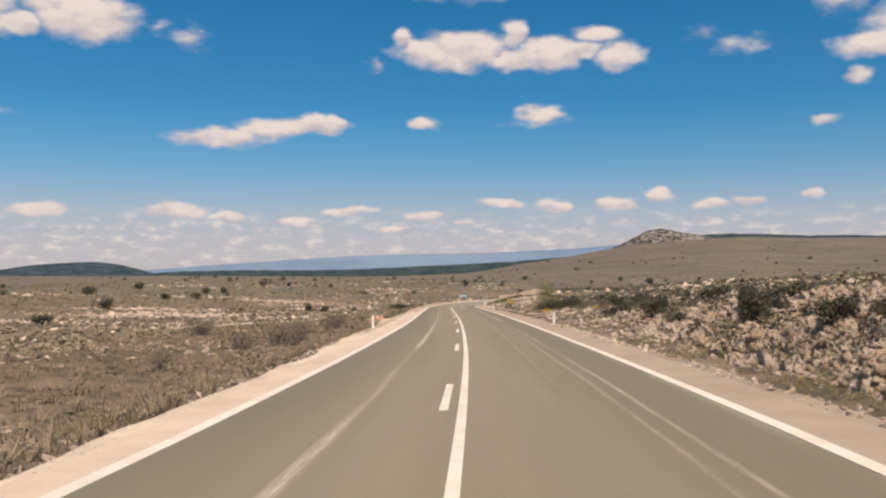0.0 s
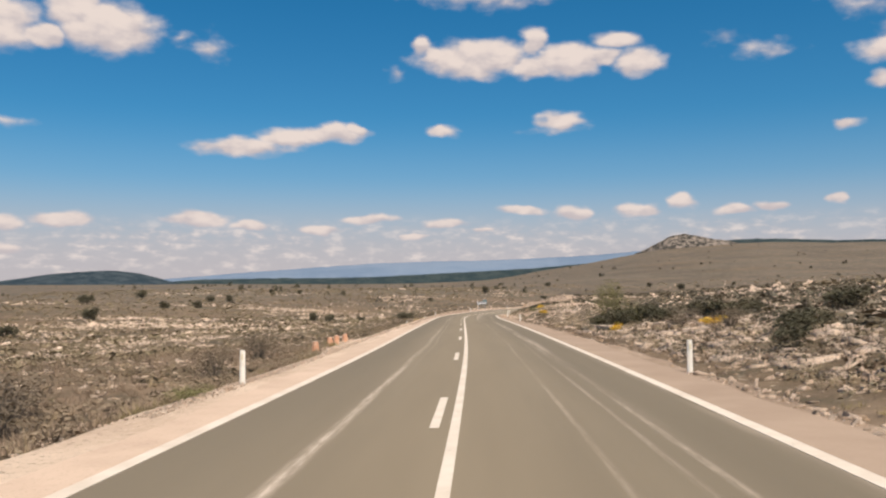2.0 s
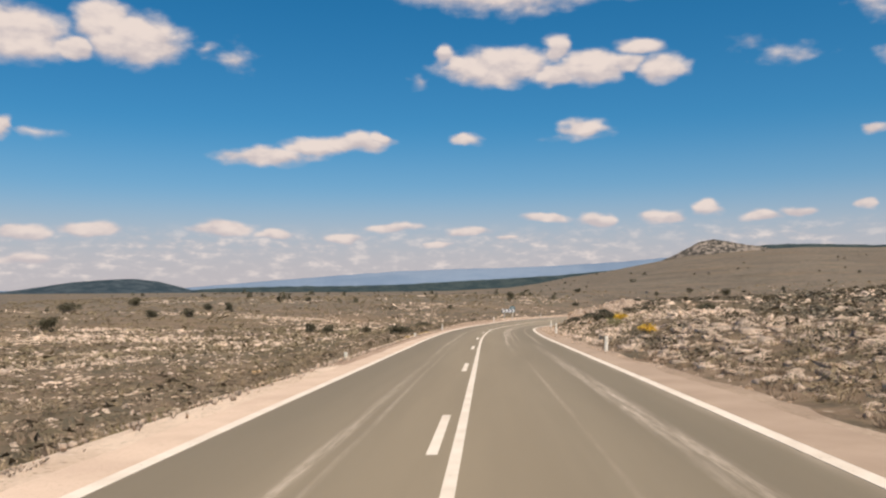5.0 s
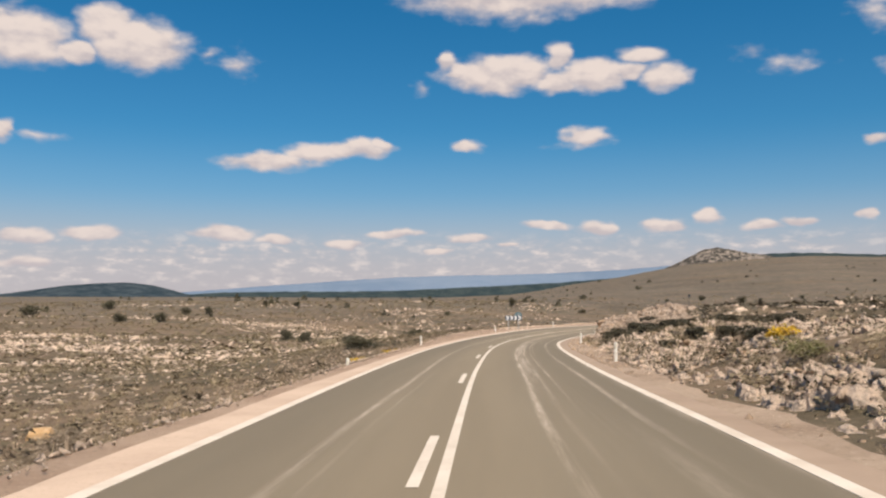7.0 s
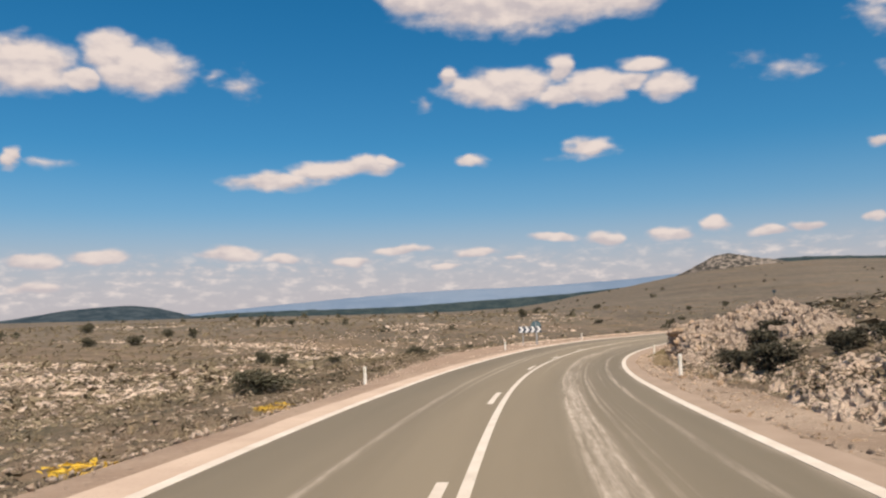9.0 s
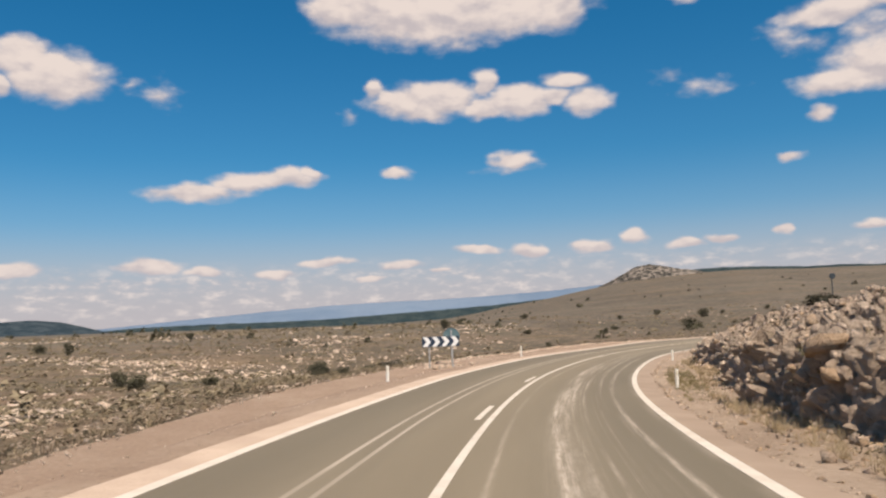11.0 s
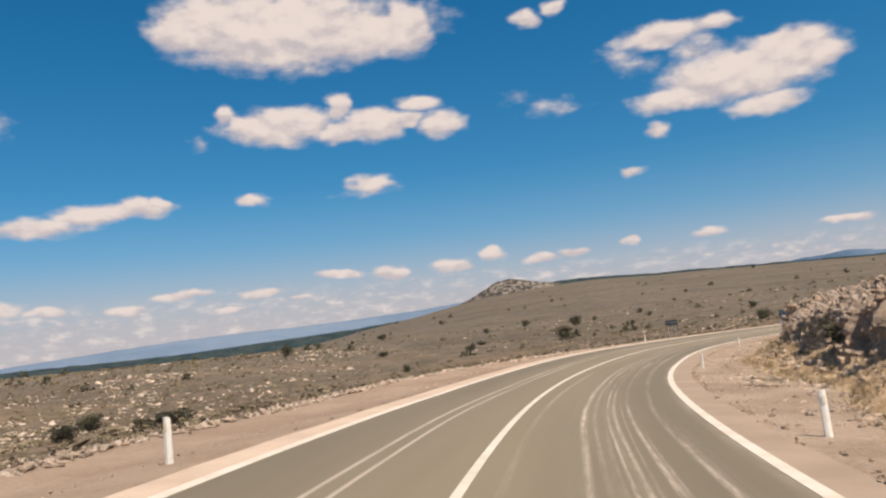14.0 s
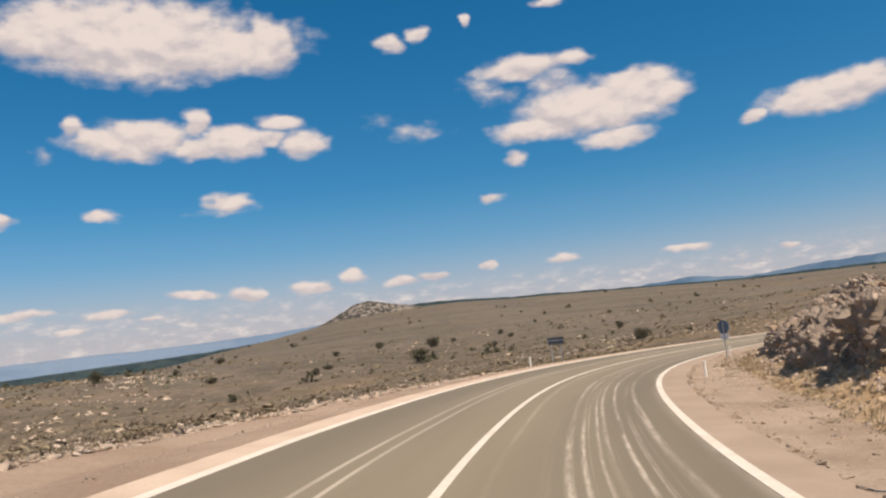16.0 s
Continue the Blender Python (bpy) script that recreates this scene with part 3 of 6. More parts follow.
def land(x, y, flat=0.0):
    """Height of the ground sheet; under the road it lies below the road's own mesh."""
    shape = np.shape(x)
    x, y = np.ravel(np.asarray(x, float)), np.ravel(np.asarray(y, float))
    z = wild(x, y)
    close = (x > -60) & (x < 260) & (y > -120) & (y < 420)
    s, u, plane = (np.zeros(len(x)) for _ in range(3))
    s[close], u[close], plane[close] = road_place(x[close], y[close])
    u[~close] = 999
    left, right, foot, bank = table(EDGE_LEFT, s), table(EDGE_RIGHT, s), table(FOOT, s), table(BANK, s)
    rough = fbm(x, y, 3.0, 8) * 0.10
    sheer = smooth(bank, 2.0, 2.6)
    steep = 4.5 + 0.8 * sheer
    wall = plane + bank * smooth(u, foot + 1.9 * sheer, foot + steep) - 0.55 * sheer * smooth(u, foot + 0.8, foot + 1.8)
    verge = plane - 0.06 + rough * smooth(u, right + 0.3, right + 2.0)
    right_side = np.where(u > foot, wall + rough * 1.5, verge)
    over = np.clip(u - foot - steep + 0.2, 0, 6.5)
    right_side = right_side + over * 0.24 * smooth(bank, 1.9, 2.7) - 0.25 * smooth(bank, 0.9, 1.6) * smooth(u, foot, foot + 1.0)
    kr = smooth(u, foot + steep + 4.0, foot + steep + 24.0)
    zr = right_side * (1 - kr) + z * kr
    left_side = plane - 0.06 - sag(s, u) - 0.35 * smooth(-u, -left + 0.3, -left + 2.6) + rough * smooth(-u, -left + 0.4, -left + 2)
    kl = smooth(-u, -left + 1.5, -left + 20.0 - 7.0 * smooth(s, 88, 108) * smooth(-s, -165, -145))
    zl = left_side * (1 - kl) + z * kl
    out = np.where(u > 999 - 1, z, np.where(u > 0, zr, zl))
    return np.where((u < right + 0.1) & (u > left - 0.1), plane - 0.12 - sag(s, u), out).reshape(shape)


def grid_mesh(name, pts, mats, mat_of=None, uv=None, shade_smooth=True):
    """A sheet from a rows x columns array of places."""
    rows, cols = pts.shape[:2]
    me = bpy.data.meshes.new(name)
    i = np.arange(rows * cols).reshape(rows, cols)
    quads = np.stack([i[:-1, :-1], i[:-1, 1:], i[1:, 1:], i[1:, :-1]], -1).reshape(-1, 4)
    raw_mesh(me, pts.reshape(-1, 3), quads)
    for m in mats:
        me.materials.append(m)
    if mat_of is not None:
        me.polygons.foreach_set("material_index", np.ravel(mat_of).astype(np.int32))
    if uv is not None:
        layer = me.uv_layers.new(name="road")
        layer.data.foreach_set("uv", uv.reshape(-1, 2)[quads.ravel()].astype(np.float32).ravel())
    me.polygons.foreach_set("use_smooth", np.full(len(quads), shade_smooth))
    me.update()
    return me


def raw_mesh(me, verts, faces):
    """Fill a mesh from arrays: faces all of one size."""
    n, k = faces.shape
    me.vertices.add(len(verts))
    me.vertices.foreach_set("co", np.asarray(verts, np.float32).ravel())
    me.loops.add(n * k)
    me.loops.foreach_set("vertex_index", faces.astype(np.int32).ravel())
    me.polygons.add(n)
    me.polygons.foreach_set("loop_start", np.arange(0, n * k, k, dtype=np.int32))
    me.polygons.foreach_set("loop_total", np.full(n, k, np.int32))
    me.update(calc_edges=True)


def graded(a, b, step, lo, hi, grow=1.12):
    """Even steps from a to b, then growing ones out to lo and hi."""
    v = list(np.arange(a, b + 0.01, step))
    d = step
    while v[-1] < hi:
        d *= grow
        v.append(v[-1] + d)
    d, w = step, []
    p = a
    while p > lo:
        d *= grow
        p -= d
        w.append(p)
    return np.array(w[::-1] + v)


gx, gy = graded(-26, 84, 0.8, -4700, 4700), graded(-2, 318, 0.8, -2500, 4700)
GX, GY = np.meshgrid(gx, gy)
pts = np.stack([GX, GY, land(GX, GY)], -1)
ground = tagged(new("ground", grid_mesh("ground", pts, [soil])), "dry stony scrubland of a limestone plateau", "ground", kind="structure")

# road, shoulders and gravel verges: one strip each
def strip(name, s0, s1, cols, mat, up, label, step=1.0, thick=0.12):
    """A band along the road. cols: functions or numbers giving u; with turned-down edges."""
    s = np.arange(s0, s1 + 0.01, step)
    us = [np.full(len(s), c) if np.isscalar(c) else c(s) for c in cols]
    lifts = [up] * len(us)
    us = [us[0], *us, us[-1]]
    lifts = [up - thick, *lifts, up - thick]
    pts = np.stack([on_road(s, u, h) for u, h in zip(us, lifts)], 1)
    pts[..., 2] -= np.stack([sag(s, u) for u in us], 1)
    uv = np.stack([np.stack([u, s], -1) for u in us], 1)
    ob = new(name, grid_mesh(name, pts, [mat], uv=uv, shade_smooth=False))
    return tagged(ob, label, kind="structure")


road = strip("road", -78, 420, [-3.52, -2.0, 0.0, 2.0, 3.92], asphalt, 0.0, "worn grey-brown two-lane asphalt road with dusty streaks", thick=0.1)
left_edge, right_edge = (lambda s: table(EDGE_LEFT, s)), (lambda s: table(EDGE_RIGHT, s))
paved = lambda s: np.maximum(left_edge(s) + 0.06, -4.24 + 0.12 * smooth(s, 112, 150))
wobble = lambda s, k: fbm(s, s * 0 + k, 2.2, 11) * 0.16
strip("shoulder", -78, 420, [lambda s: paved(s) + wobble(s, 1) * 0.6, -3.52], shoulder_dust, -0.006, "pinkish dusty paved shoulder along the road", thick=0.08)
strip("shoulder", -78, 420, [3.92, lambda s: right_edge(s) + wobble(s, 2)], shoulder_worn, -0.006, "pinkish dusty paved shoulder along the road", thick=0.08)
outer = lambda s: left_edge(s) - 0.25 + 2 * wobble(s, 3)
inner = lambda s: paved(s) + 0.15
between = lambda k: (lambda s: np.minimum(left_edge(s), -4.5) * k + (paved(s) - 0.1) * (1 - k))
strip("verge", -40, 96, [lambda s: outer(s) + 0.1 - 0.35 * smooth(s, 30, 60), lambda s: left_edge(s) * 0.8 + inner(s) * 0.2 - 0.1, inner], sand, -0.02, "pale stony strip outside the shoulder", thick=0.2)
strip("verge", 96, 420, [outer, between(0.6), between(0.25), inner], gravel, -0.02, "brown gravel verge outside the bend", thick=0.12)
sandy = lambda s: right_edge(s) + 0.45 + (table(FOOT, s) - 0.3 - right_edge(s)) * smooth(s, 96, 125) + 3 * wobble(s, 5)
strip("verge", -40, 345, [lambda s: right_edge(s) + wobble(s, 2) - 0.12, lambda s: 0.5 * (right_edge(s) + sandy(s)), sandy], earth, -0.015, "sandy verge between the shoulder and the rocks", thick=0.3)
strip("lane_line", -78, 420, [LEFT_LINE - 0.11, LEFT_LINE + 0.09], paint, 0.006, "white painted edge line", thick=0.005)
strip("lane_line", -78, 420, [RIGHT_LINE - 0.09, RIGHT_LINE + 0.11], paint, 0.006, "white painted edge line", thick=0.005)
strip("lane_line", -78, 420, [-0.065, 0.065], paint, 0.006, "white painted unbroken middle line", thick=0.005)
for s0 in (-14.4, -1.2, 12, 25.4, 38.4, 51.7, 64.9, 78.1, 91.3, 105, 118.3, 131.7, 145, 162, 175.3, 189.6):
    strip("lane_dash", s0, s0 + 3.6, [-0.34, -0.21], paint, 0.006, "white painted dash beside the middle line", step=0.6, thick=0.005)


# ---- the distance ----


def make_far(name, a, c, scale, lo=0.4, hi=0.6):
    m, n, b, at = surface(name, 1.0, 0.0)
    col = n.mix(n.ramp(n.noise(at, scale, 6.0, 0.7), lo, hi), a, c)
    n.put(b.inputs["Base Color"], col)
    return m


def ridge(name, profile, reach, depth, mat, label, ragged=0.0, seed=1, step=0.12, base=-30.0):
    """A long hill: its crest by degrees to the right of +y and degrees above level, at that distance."""
    a = np.array(profile, float)
    az = np.arange(a[0, 0], a[-1, 0] + 1e-6, step)
    el = np.interp(az, a[:, 0], a[:, 1])
    w = np.ones(5) / 5
    el = np.convolve(np.pad(el, 2, mode="edge"), w, "valid")
    el = el + ragged * fbm(az * 10, az * 0, 6.0, seed, 4)
    crest = np.tan(np.radians(el)) * reach - 1.0
    rows = []
    for k in np.linspace(0, 1, 12):
        r = reach - depth * (1 - k)
        z = base + (crest - base) * (k ** 1.2)
        x, y = MID[0] + r * np.sin(np.radians(az)), MID[1] + r * np.cos(np.radians(az))
        z = z + fbm(x, y, depth * 0.35, seed + 20, 4) * depth * 0.03 * math.sin(math.pi * k)
        rows.append(np.stack([x, y, z], -1))
    r = reach + depth
    rows.append(np.stack([MID[0] + r * np.sin(np.radians(az)), MID[1] + r * np.cos(np.radians(az)), crest * 0 + base], -1))
    ob = new(name, grid_mesh(name, np.stack(rows), [mat]))
    return tagged(ob, label, kind="structure")


# the blue of both is distance haze, put into the base colour
haze_blue_far = make_far("haze_painted_slopes", (0.135, 0.185, 0.262), (0.165, 0.214, 0.288), 0.0022)
haze_blue_near = make_far("haze_painted_hills", (0.070, 0.115, 0.180), (0.110, 0.160, 0.225), 0.004)
forest_far = make_far("distant_forest", (0.026, 0.040, 0.046), (0.045, 0.060, 0.062), 0.02)
# dark scrub, with the haze over it painted in as blue
hill_hazed = make_far("forested_hill_hazed", (0.026, 0.040, 0.052), (0.052, 0.068, 0.080), 0.03)
rocky_far = make_far("rocky_hill_side", (0.045, 0.043, 0.039), (0.25, 0.21, 0.18), 0.075, 0.42, 0.62)
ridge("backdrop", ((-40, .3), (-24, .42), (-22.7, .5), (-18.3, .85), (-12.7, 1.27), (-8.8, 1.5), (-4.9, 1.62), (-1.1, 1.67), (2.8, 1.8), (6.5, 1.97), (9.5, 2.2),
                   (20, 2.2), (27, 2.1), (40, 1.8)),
      4300, 700, haze_blue_far, "mountains on the far horizon, their colour painted haze-blue", 0.03, 2)
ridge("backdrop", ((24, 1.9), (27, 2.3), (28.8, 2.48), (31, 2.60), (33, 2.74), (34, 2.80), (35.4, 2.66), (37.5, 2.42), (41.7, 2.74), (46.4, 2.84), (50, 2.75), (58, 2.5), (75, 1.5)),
      3900, 700, haze_blue_near, "hills beyond the plateau, their colour painted a darker haze-blue", 0.07, 12)
ridge("backdrop", ((-24, .25), (-20.5, .46), (-15, .55), (-12, .52), (-8, .62), (-5, .78), (-1, .95), (2.4, 1.12), (4, 1.25), (6, 1.4), (9, 1.9)),
      2750, 250, forest_far, "dark belt of distant forest", 0.05, 4)
ridge("backdrop", ((-60, .1), (-36, .15), (-33.3, .43), (-30.5, .88), (-28.2, 1.06), (-26.8, 1.12), (-25.2, .95), (-24.1, .67), (-23, .38), (-22.2, .1)),
      1900, 420, hill_hazed, "low hill covered with dark scrub, blued by haze in its colour", 0.03, 6)
ridge("backdrop", ((8.6, 1.6), (9.6, 2.1), (10.4, 2.5), (11.2, 2.95), (12.0, 3.28), (12.8, 3.42), (13.6, 3.25), (14.6, 3.0), (15.6, 2.86), (16.6, 2.7), (18.0, 2.5)),
      2450, 330, rocky_far, "bare rocky hill rising over the plateau", 0.09, 8, 0.06)
ridge("backdrop", ((14.0, 2.7), (15.5, 2.92), (18.7, 2.93), (22.5, 2.72), (25, 2.69), (30, 2.50), (34, 2.36), (37, 2.26), (41, 2.30), (46, 2.25), (60, 2.1)),
      2550, 160, forest_far, "dark scrub along the crest of the plateau", 0.05, 10)


# ---- stones, rock banks and scrub ----
rng = np.random.default_rng(7)


def voronoi(a, b, seed):
    """Cells of a jittered unit grid: three random numbers of the cell, the place in it, and the distance to its border."""
    ia, ib = np.floor(a).astype(np.int64), np.floor(b).astype(np.int64)
    best = np.full(a.shape, 9.0)
    second = np.full(a.shape, 9.0)
    pa, pb, key = np.zeros(a.shape), np.zeros(a.shape), np.zeros(a.shape, np.int64)

    def h(i, j, k):
        v = (i * 73856093 + j * 19349663 + (k + seed * 13) * 83492791) & 0xffffffff
        v = ((v ^ (v >> 15)) * 2246822519) & 0xffffffff
        v = ((v ^ (v >> 13)) * 3266489917) & 0xffffffff
        return ((v ^ (v >> 16)) & 0xffff) / 65535.0
    for da in (-1, 0, 1):
        for db in (-1, 0, 1):
            i, j = ia + da, ib + db
            ca, cb = i + 0.1 + 0.8 * h(i, j, 1), j + 0.1 + 0.8 * h(i, j, 2)
            d = np.hypot(a - ca, b - cb)
            closer = d < best
            second = np.where(closer, best, np.minimum(second, d))
            best = np.where(closer, d, best)
            pa, pb = np.where(closer, a - ca, pa), np.where(closer, b - cb, pb)
            key = np.where(closer, i * 100003 + j, key)
    r = [h(key, key * 0 + 7, k) for k in (3, 4, 5)]
    return r, pa, pb, second - best


def blocks(a, b, size_a, size_b, seed, tilt=0.9):
    """Broken-rock relief, about -0.5 to 0.5: tilted facets with cracks between."""
    wa = a + 0.35 * size_a * fbm(a, b, size_a * 1.6, seed + 40, 3)
    wb = b + 0.35 * size_b * fbm(b, a, size_b * 1.6, seed + 41, 3)
    r, pa, pb, edge = voronoi(wa / size_a, wb / size_b, seed)
    return (r[0] - 0.5) * 0.75 + (r[1] - 0.5) * pa * tilt + (r[2] - 0.5) * pb * 0.9 - 0.35 * (1 - smooth(edge, 0.0, 0.16))


def rock_bank(s0, s1, label, step, cut, mat):
    """The broken rock beside the right shoulder between two places along the road; a cutting has a wall at its foot."""
    s = np.arange(s0, s1, step)
    v = np.concatenate([np.linspace(0, 1, int(6.2 / step)), 1 + np.linspace(0, 1, int(3.2 / step))[1:]])
    S, V = np.meshgrid(s, v, indexing="ij")
    high, foot = table(BANK, S), table(FOOT, S)
    ends = smooth(S, s0, s0 + 5) * smooth(-S, -s1, -s1 + 5)
    high = high * (0.55 + 0.45 * ends) * (1 + 0.16 * fbm(S, S * 0, 9.0, 31, 3))
    foot = foot + 0.6 * fbm(S, S * 0 + 5, 7.0, 33, 3)
    face, top = np.clip(V, 0, 1), np.clip(V - 1, 0, 1)
    mats, mat_of = [mat], None
    if cut:
        # an apron of earth, a shaded wall, then a slope of broken blocks
        apron, brow = 0.26, 0.58
        slope, low, upper = (np.clip((face - a) / (b - a), 0, 1) for a, b in ((0, apron), (apron, brow), (brow, 1)))
        heap = table(HEAP, S) * (1 + 0.4 * fbm(S, S * 0 + 2, 5.0, 38, 2))
        sheer = np.clip(table(SHEER, S) + 0.7 * fbm(S, S * 0 + 9, 5.0, 35, 2), 0.3, 2.2) * np.minimum(1, high / 2.6)
        spread = 1.5 * smooth(heap, 0.35, 0.8)
        u = foot - 0.3 - spread + (0.35 + 1.1 * heap + spread) * slope + 0.45 * low + 3.9 * upper + 0.7 * fbm(S, S * 0 + 4, 4.0, 36, 2) * smooth(face, apron * 0.6, apron)
        z = -0.12 + heap * slope ** 1.3 + sheer * low + np.maximum(high - heap - sheer, 0.5) * upper ** 0.95
        wall = (face > apron) & (face < brow)
        sizes, relief = ((1.5, 1.9), (0.56, 0.66), (0.26, 0.26)), (0.60, 0.62, 0.34)
        damp = 0.3 + 0.7 * smooth(face, apron * 0.7, apron * 1.1)
        mats = [mat, talus]
        mat_of = (S < 0) | (face < apron * 0.92)
    else:
        u = foot - 0.2 + (5.4 if s0 > 50 else 4.2) * face
        z = -0.30 + (high + 0.25) * face ** 0.8
        wall, damp = face > 2, 1.0
        sizes, relief = ((1.5, 1.2), (0.50, 0.42), (0.24, 0.20)), (0.36, 0.36, 0.22)
    u, z = u + 3.6 * top, z + top * (1.0 if cut else 0.35)
    up = np.concatenate([np.zeros((len(s), 1)), np.cumsum(np.hypot(np.diff(u, axis=1), np.diff(z, axis=1)), 1)], 1)
    push = sum(k * blocks(S + 0.3 * up, up, a, b, i) for i, ((a, b), k) in enumerate(zip(sizes, relief)))
    if cut:
        # buttresses: upright blocks whose sides turn towards and away from the road's line
        stout = 0.8 * blocks(S, up * 0.8, 1.5, 2.6, 15, 0.5) + 0.5 * blocks(S + 0.1 * up, up, 0.6, 0.85, 16, 1.4) + 0.32 * blocks(S, up, 0.3, 0.32, 17, 1.2)
        k = smooth(face, apron * 0.8, apron * 1.1) * (1 - smooth(face, brow * 0.95, brow * 1.2))
        push = push * (1 - k) + stout * k
    push = push + (0.10 if cut else 0.08) * np.abs(fbm(S * 1.0, up, 0.55, 52, 3)) + 0.5 * (0.35 if cut else 0.1) * fbm(S, up, 3.2, 53, 2)
    push = push * smooth(V, 0.0, 0.1) * (0.25 + 0.75 * ends) * damp
    out_u, out_z = np.where(wall, -0.95, -0.40), np.where(wall, 0.25, 0.85)
    p = on_road(S, u + out_u * push, z + out_z * push - 0.9 * smooth(V, 1.55, 2.0))
    ob = new("rock_bank", grid_mesh("rock_bank", p, mats, None if mat_of is None else mat_of[:-1, :-1], shade_smooth=False))
    ob["label"] = label
    return tagged(ob, label, kind="structure"), [p[:, int(len(v) * a):int(len(v) * b)].reshape(-1, 3) for a, b in ((0.1, 0.8), (0.36 if cut else 0.16, 0.72), (0.03, 0.16))]


pale_stone = make_limestone("pale_limestone", 0.22, 0.52)
cream_stone = make_limestone("cream_limestone", 0.12, 0.62)
talus = make_gravel("ochre_talus", (0.36, 0.245, 0.145), (0.47, 0.34, 0.225), (0.58, 0.45, 0.33))
bank_stone = make_limestone("ochre_limestone", 0.7, -0.10)
banks = [rock_bank(-10, 46, "broken grey and ochre limestone bank beside the road", 0.13, False, bank_stone),
         rock_bank(98, 163, "low rubble bank of pale broken limestone", 0.12, False, pale_stone),
         rock_bank(161, 330, "grey and ochre limestone rock cutting", 0.11, True, limestone)]


def stone_shape(seed, fine=True):
    """An angular stone about 1 across: verts and faces."""
    r = np.random.default_rng(seed)
    bm = bmesh.new()
    bmesh.ops.create_cube(bm, size=0.92)
    if fine:
        bmesh.ops.subdivide_edges(bm, edges=bm.edges[:], cuts=1, use_grid_fill=True)
    bmesh.ops.triangulate(bm, faces=bm.faces[:])
    bm.verts.index_update()
    v = np.array([q.co[:] for q in bm.verts])
    f = np.array([[q.index for q in t.verts] for t in bm.faces])
    bm.free()
    v = v * r.uniform(0.8, 1.1, 3) + r.normal(0, 0.03 if fine else 0.10, v.shape)
    for _ in range(7 if fine else 3):
        n = r.normal(size=3)
        n /= np.linalg.norm(n)
        d = r.uniform(0.30, 0.50)
        v -= np.clip(v @ n - d, 0, None)[:, None] * n
    return v * np.array([1.15, 0.9, 0.75]), f


STONES = [stone_shape(k) for k in range(8)]
PEBBLES = [stone_shape(50 + k, False) for k in range(8)]


def turned(n, tilt=0.35):
    """n random turns, mostly about z."""
    a, b, c = rng.uniform(0, 2 * np.pi, n), rng.normal(0, tilt, n), rng.normal(0, tilt, n)
    ca, sa, cb, sb, cc, sc = np.cos(a), np.sin(a), np.cos(b), np.sin(b), np.cos(c), np.sin(c)
    z = np.zeros(n)
    o = z + 1
    rz = np.stack([ca, -sa, z, sa, ca, z, z, z, o], -1).reshape(n, 3, 3)
    rx = np.stack([o, z, z, z, cb, -sb, z, sb, cb], -1).reshape(n, 3, 3)
    ry = np.stack([cc, z, sc, z, o, z, -sc, z, cc], -1).reshape(n, 3, 3)
    return rz @ rx @ ry


def scatter(name, shapes, places, sizes, mat, label, category, tilt=0.35, sink=0.2):
    """Many small pieces as one mesh. sizes: n or n x 3."""
    n = len(places)
    sizes = np.broadcast_to(np.asarray(sizes, float).reshape(n, -1), (n, 3))
    turn = turned(n, tilt)
    which = rng.integers(0, len(shapes), n)
    verts, faces, start = [], [], 0
    for k, (v, f) in enumerate(shapes):
        m = which == k
        if not m.any():
            continue
        w = np.einsum("nij,nvj->nvi", turn[m], v[None] * sizes[m][:, None, :]) + places[m][:, None, :]
        w[..., 2] -= sink * sizes[m][:, None, 2]
        verts.append(w.reshape(-1, 3))
        faces.append((f[None] + start + np.arange(m.sum())[:, None, None] * len(v)).reshape(-1, 3))
        start += m.sum() * len(v)
    me = bpy.data.meshes.new(name)
    raw_mesh(me, np.concatenate(verts), np.concatenate(faces))
    me.materials.append(mat)
    ob = new(name, me)
    return tagged(ob, label, category, kind="stuff")


def on_land(x, y, lift=0.0):
    return np.stack([x, y, land(x, y) + lift], -1)


def rolled(n, s0, s1, near, reach, side, bias=1.7):
    """n places beside the road, denser close to it."""
    s = rng.uniform(s0, s1, n)
    edge = table(EDGE_LEFT if side < 0 else EDGE_RIGHT, s)
    u = edge + side * (near + (reach - near) * rng.uniform(0, 1, n) ** bias)
    p = on_road(s, u)
    ok = np.ones(n, bool)
    s2, u2, _ = road_place(p[:, 0], p[:, 1])
    ok &= np.abs(u2) > np.abs(edge) * 0.98
    return s[ok], u[ok], p[ok, 0], p[ok, 1]


def stony(x, y):
    """Where the bare limestone lies, 0 to 1."""
    bare = fbm(x, y, 34, 12, 4) + 0.55 * np.exp(-(((x + 98) / 34) ** 2 + ((y - 248) / 34) ** 2))
    bare = bare + 0.12 * np.exp(-(((x + 30) / 30) ** 2 + ((y - 175) / 50) ** 2))
    return smooth(bare, 0.02, 0.24) * (1 - 0.85 * smooth(x, -5, 40) * smooth(y, 225, 290))


stone_meshes = []
for v, f in STONES:
    me = bpy.data.meshes.new("stone")
    raw_mesh(me, v, f)
    me.materials.append(limestone)
    stone_meshes.append(me)
for (bank, (_, spots, _)), count, middle, largest in zip(banks, (240, 240, 300), (-1.4, -1.5, -1.0), (0.4, 0.36, 0.8)):
    for k in rng.integers(0, len(spots), count):
        ob = new("stone", stone_meshes[rng.integers(0, 8)])
        size = min(float(rng.lognormal(middle, 0.4)), largest)
        ob.matrix_world = Matrix.LocRotScale(Vector(spots[k]), Euler((*rng.normal(0, 0.3, 2), rng.uniform(0, 6.28))), Vector((1.15, 0.9, 0.8)) * size)
        ob.parent = bank

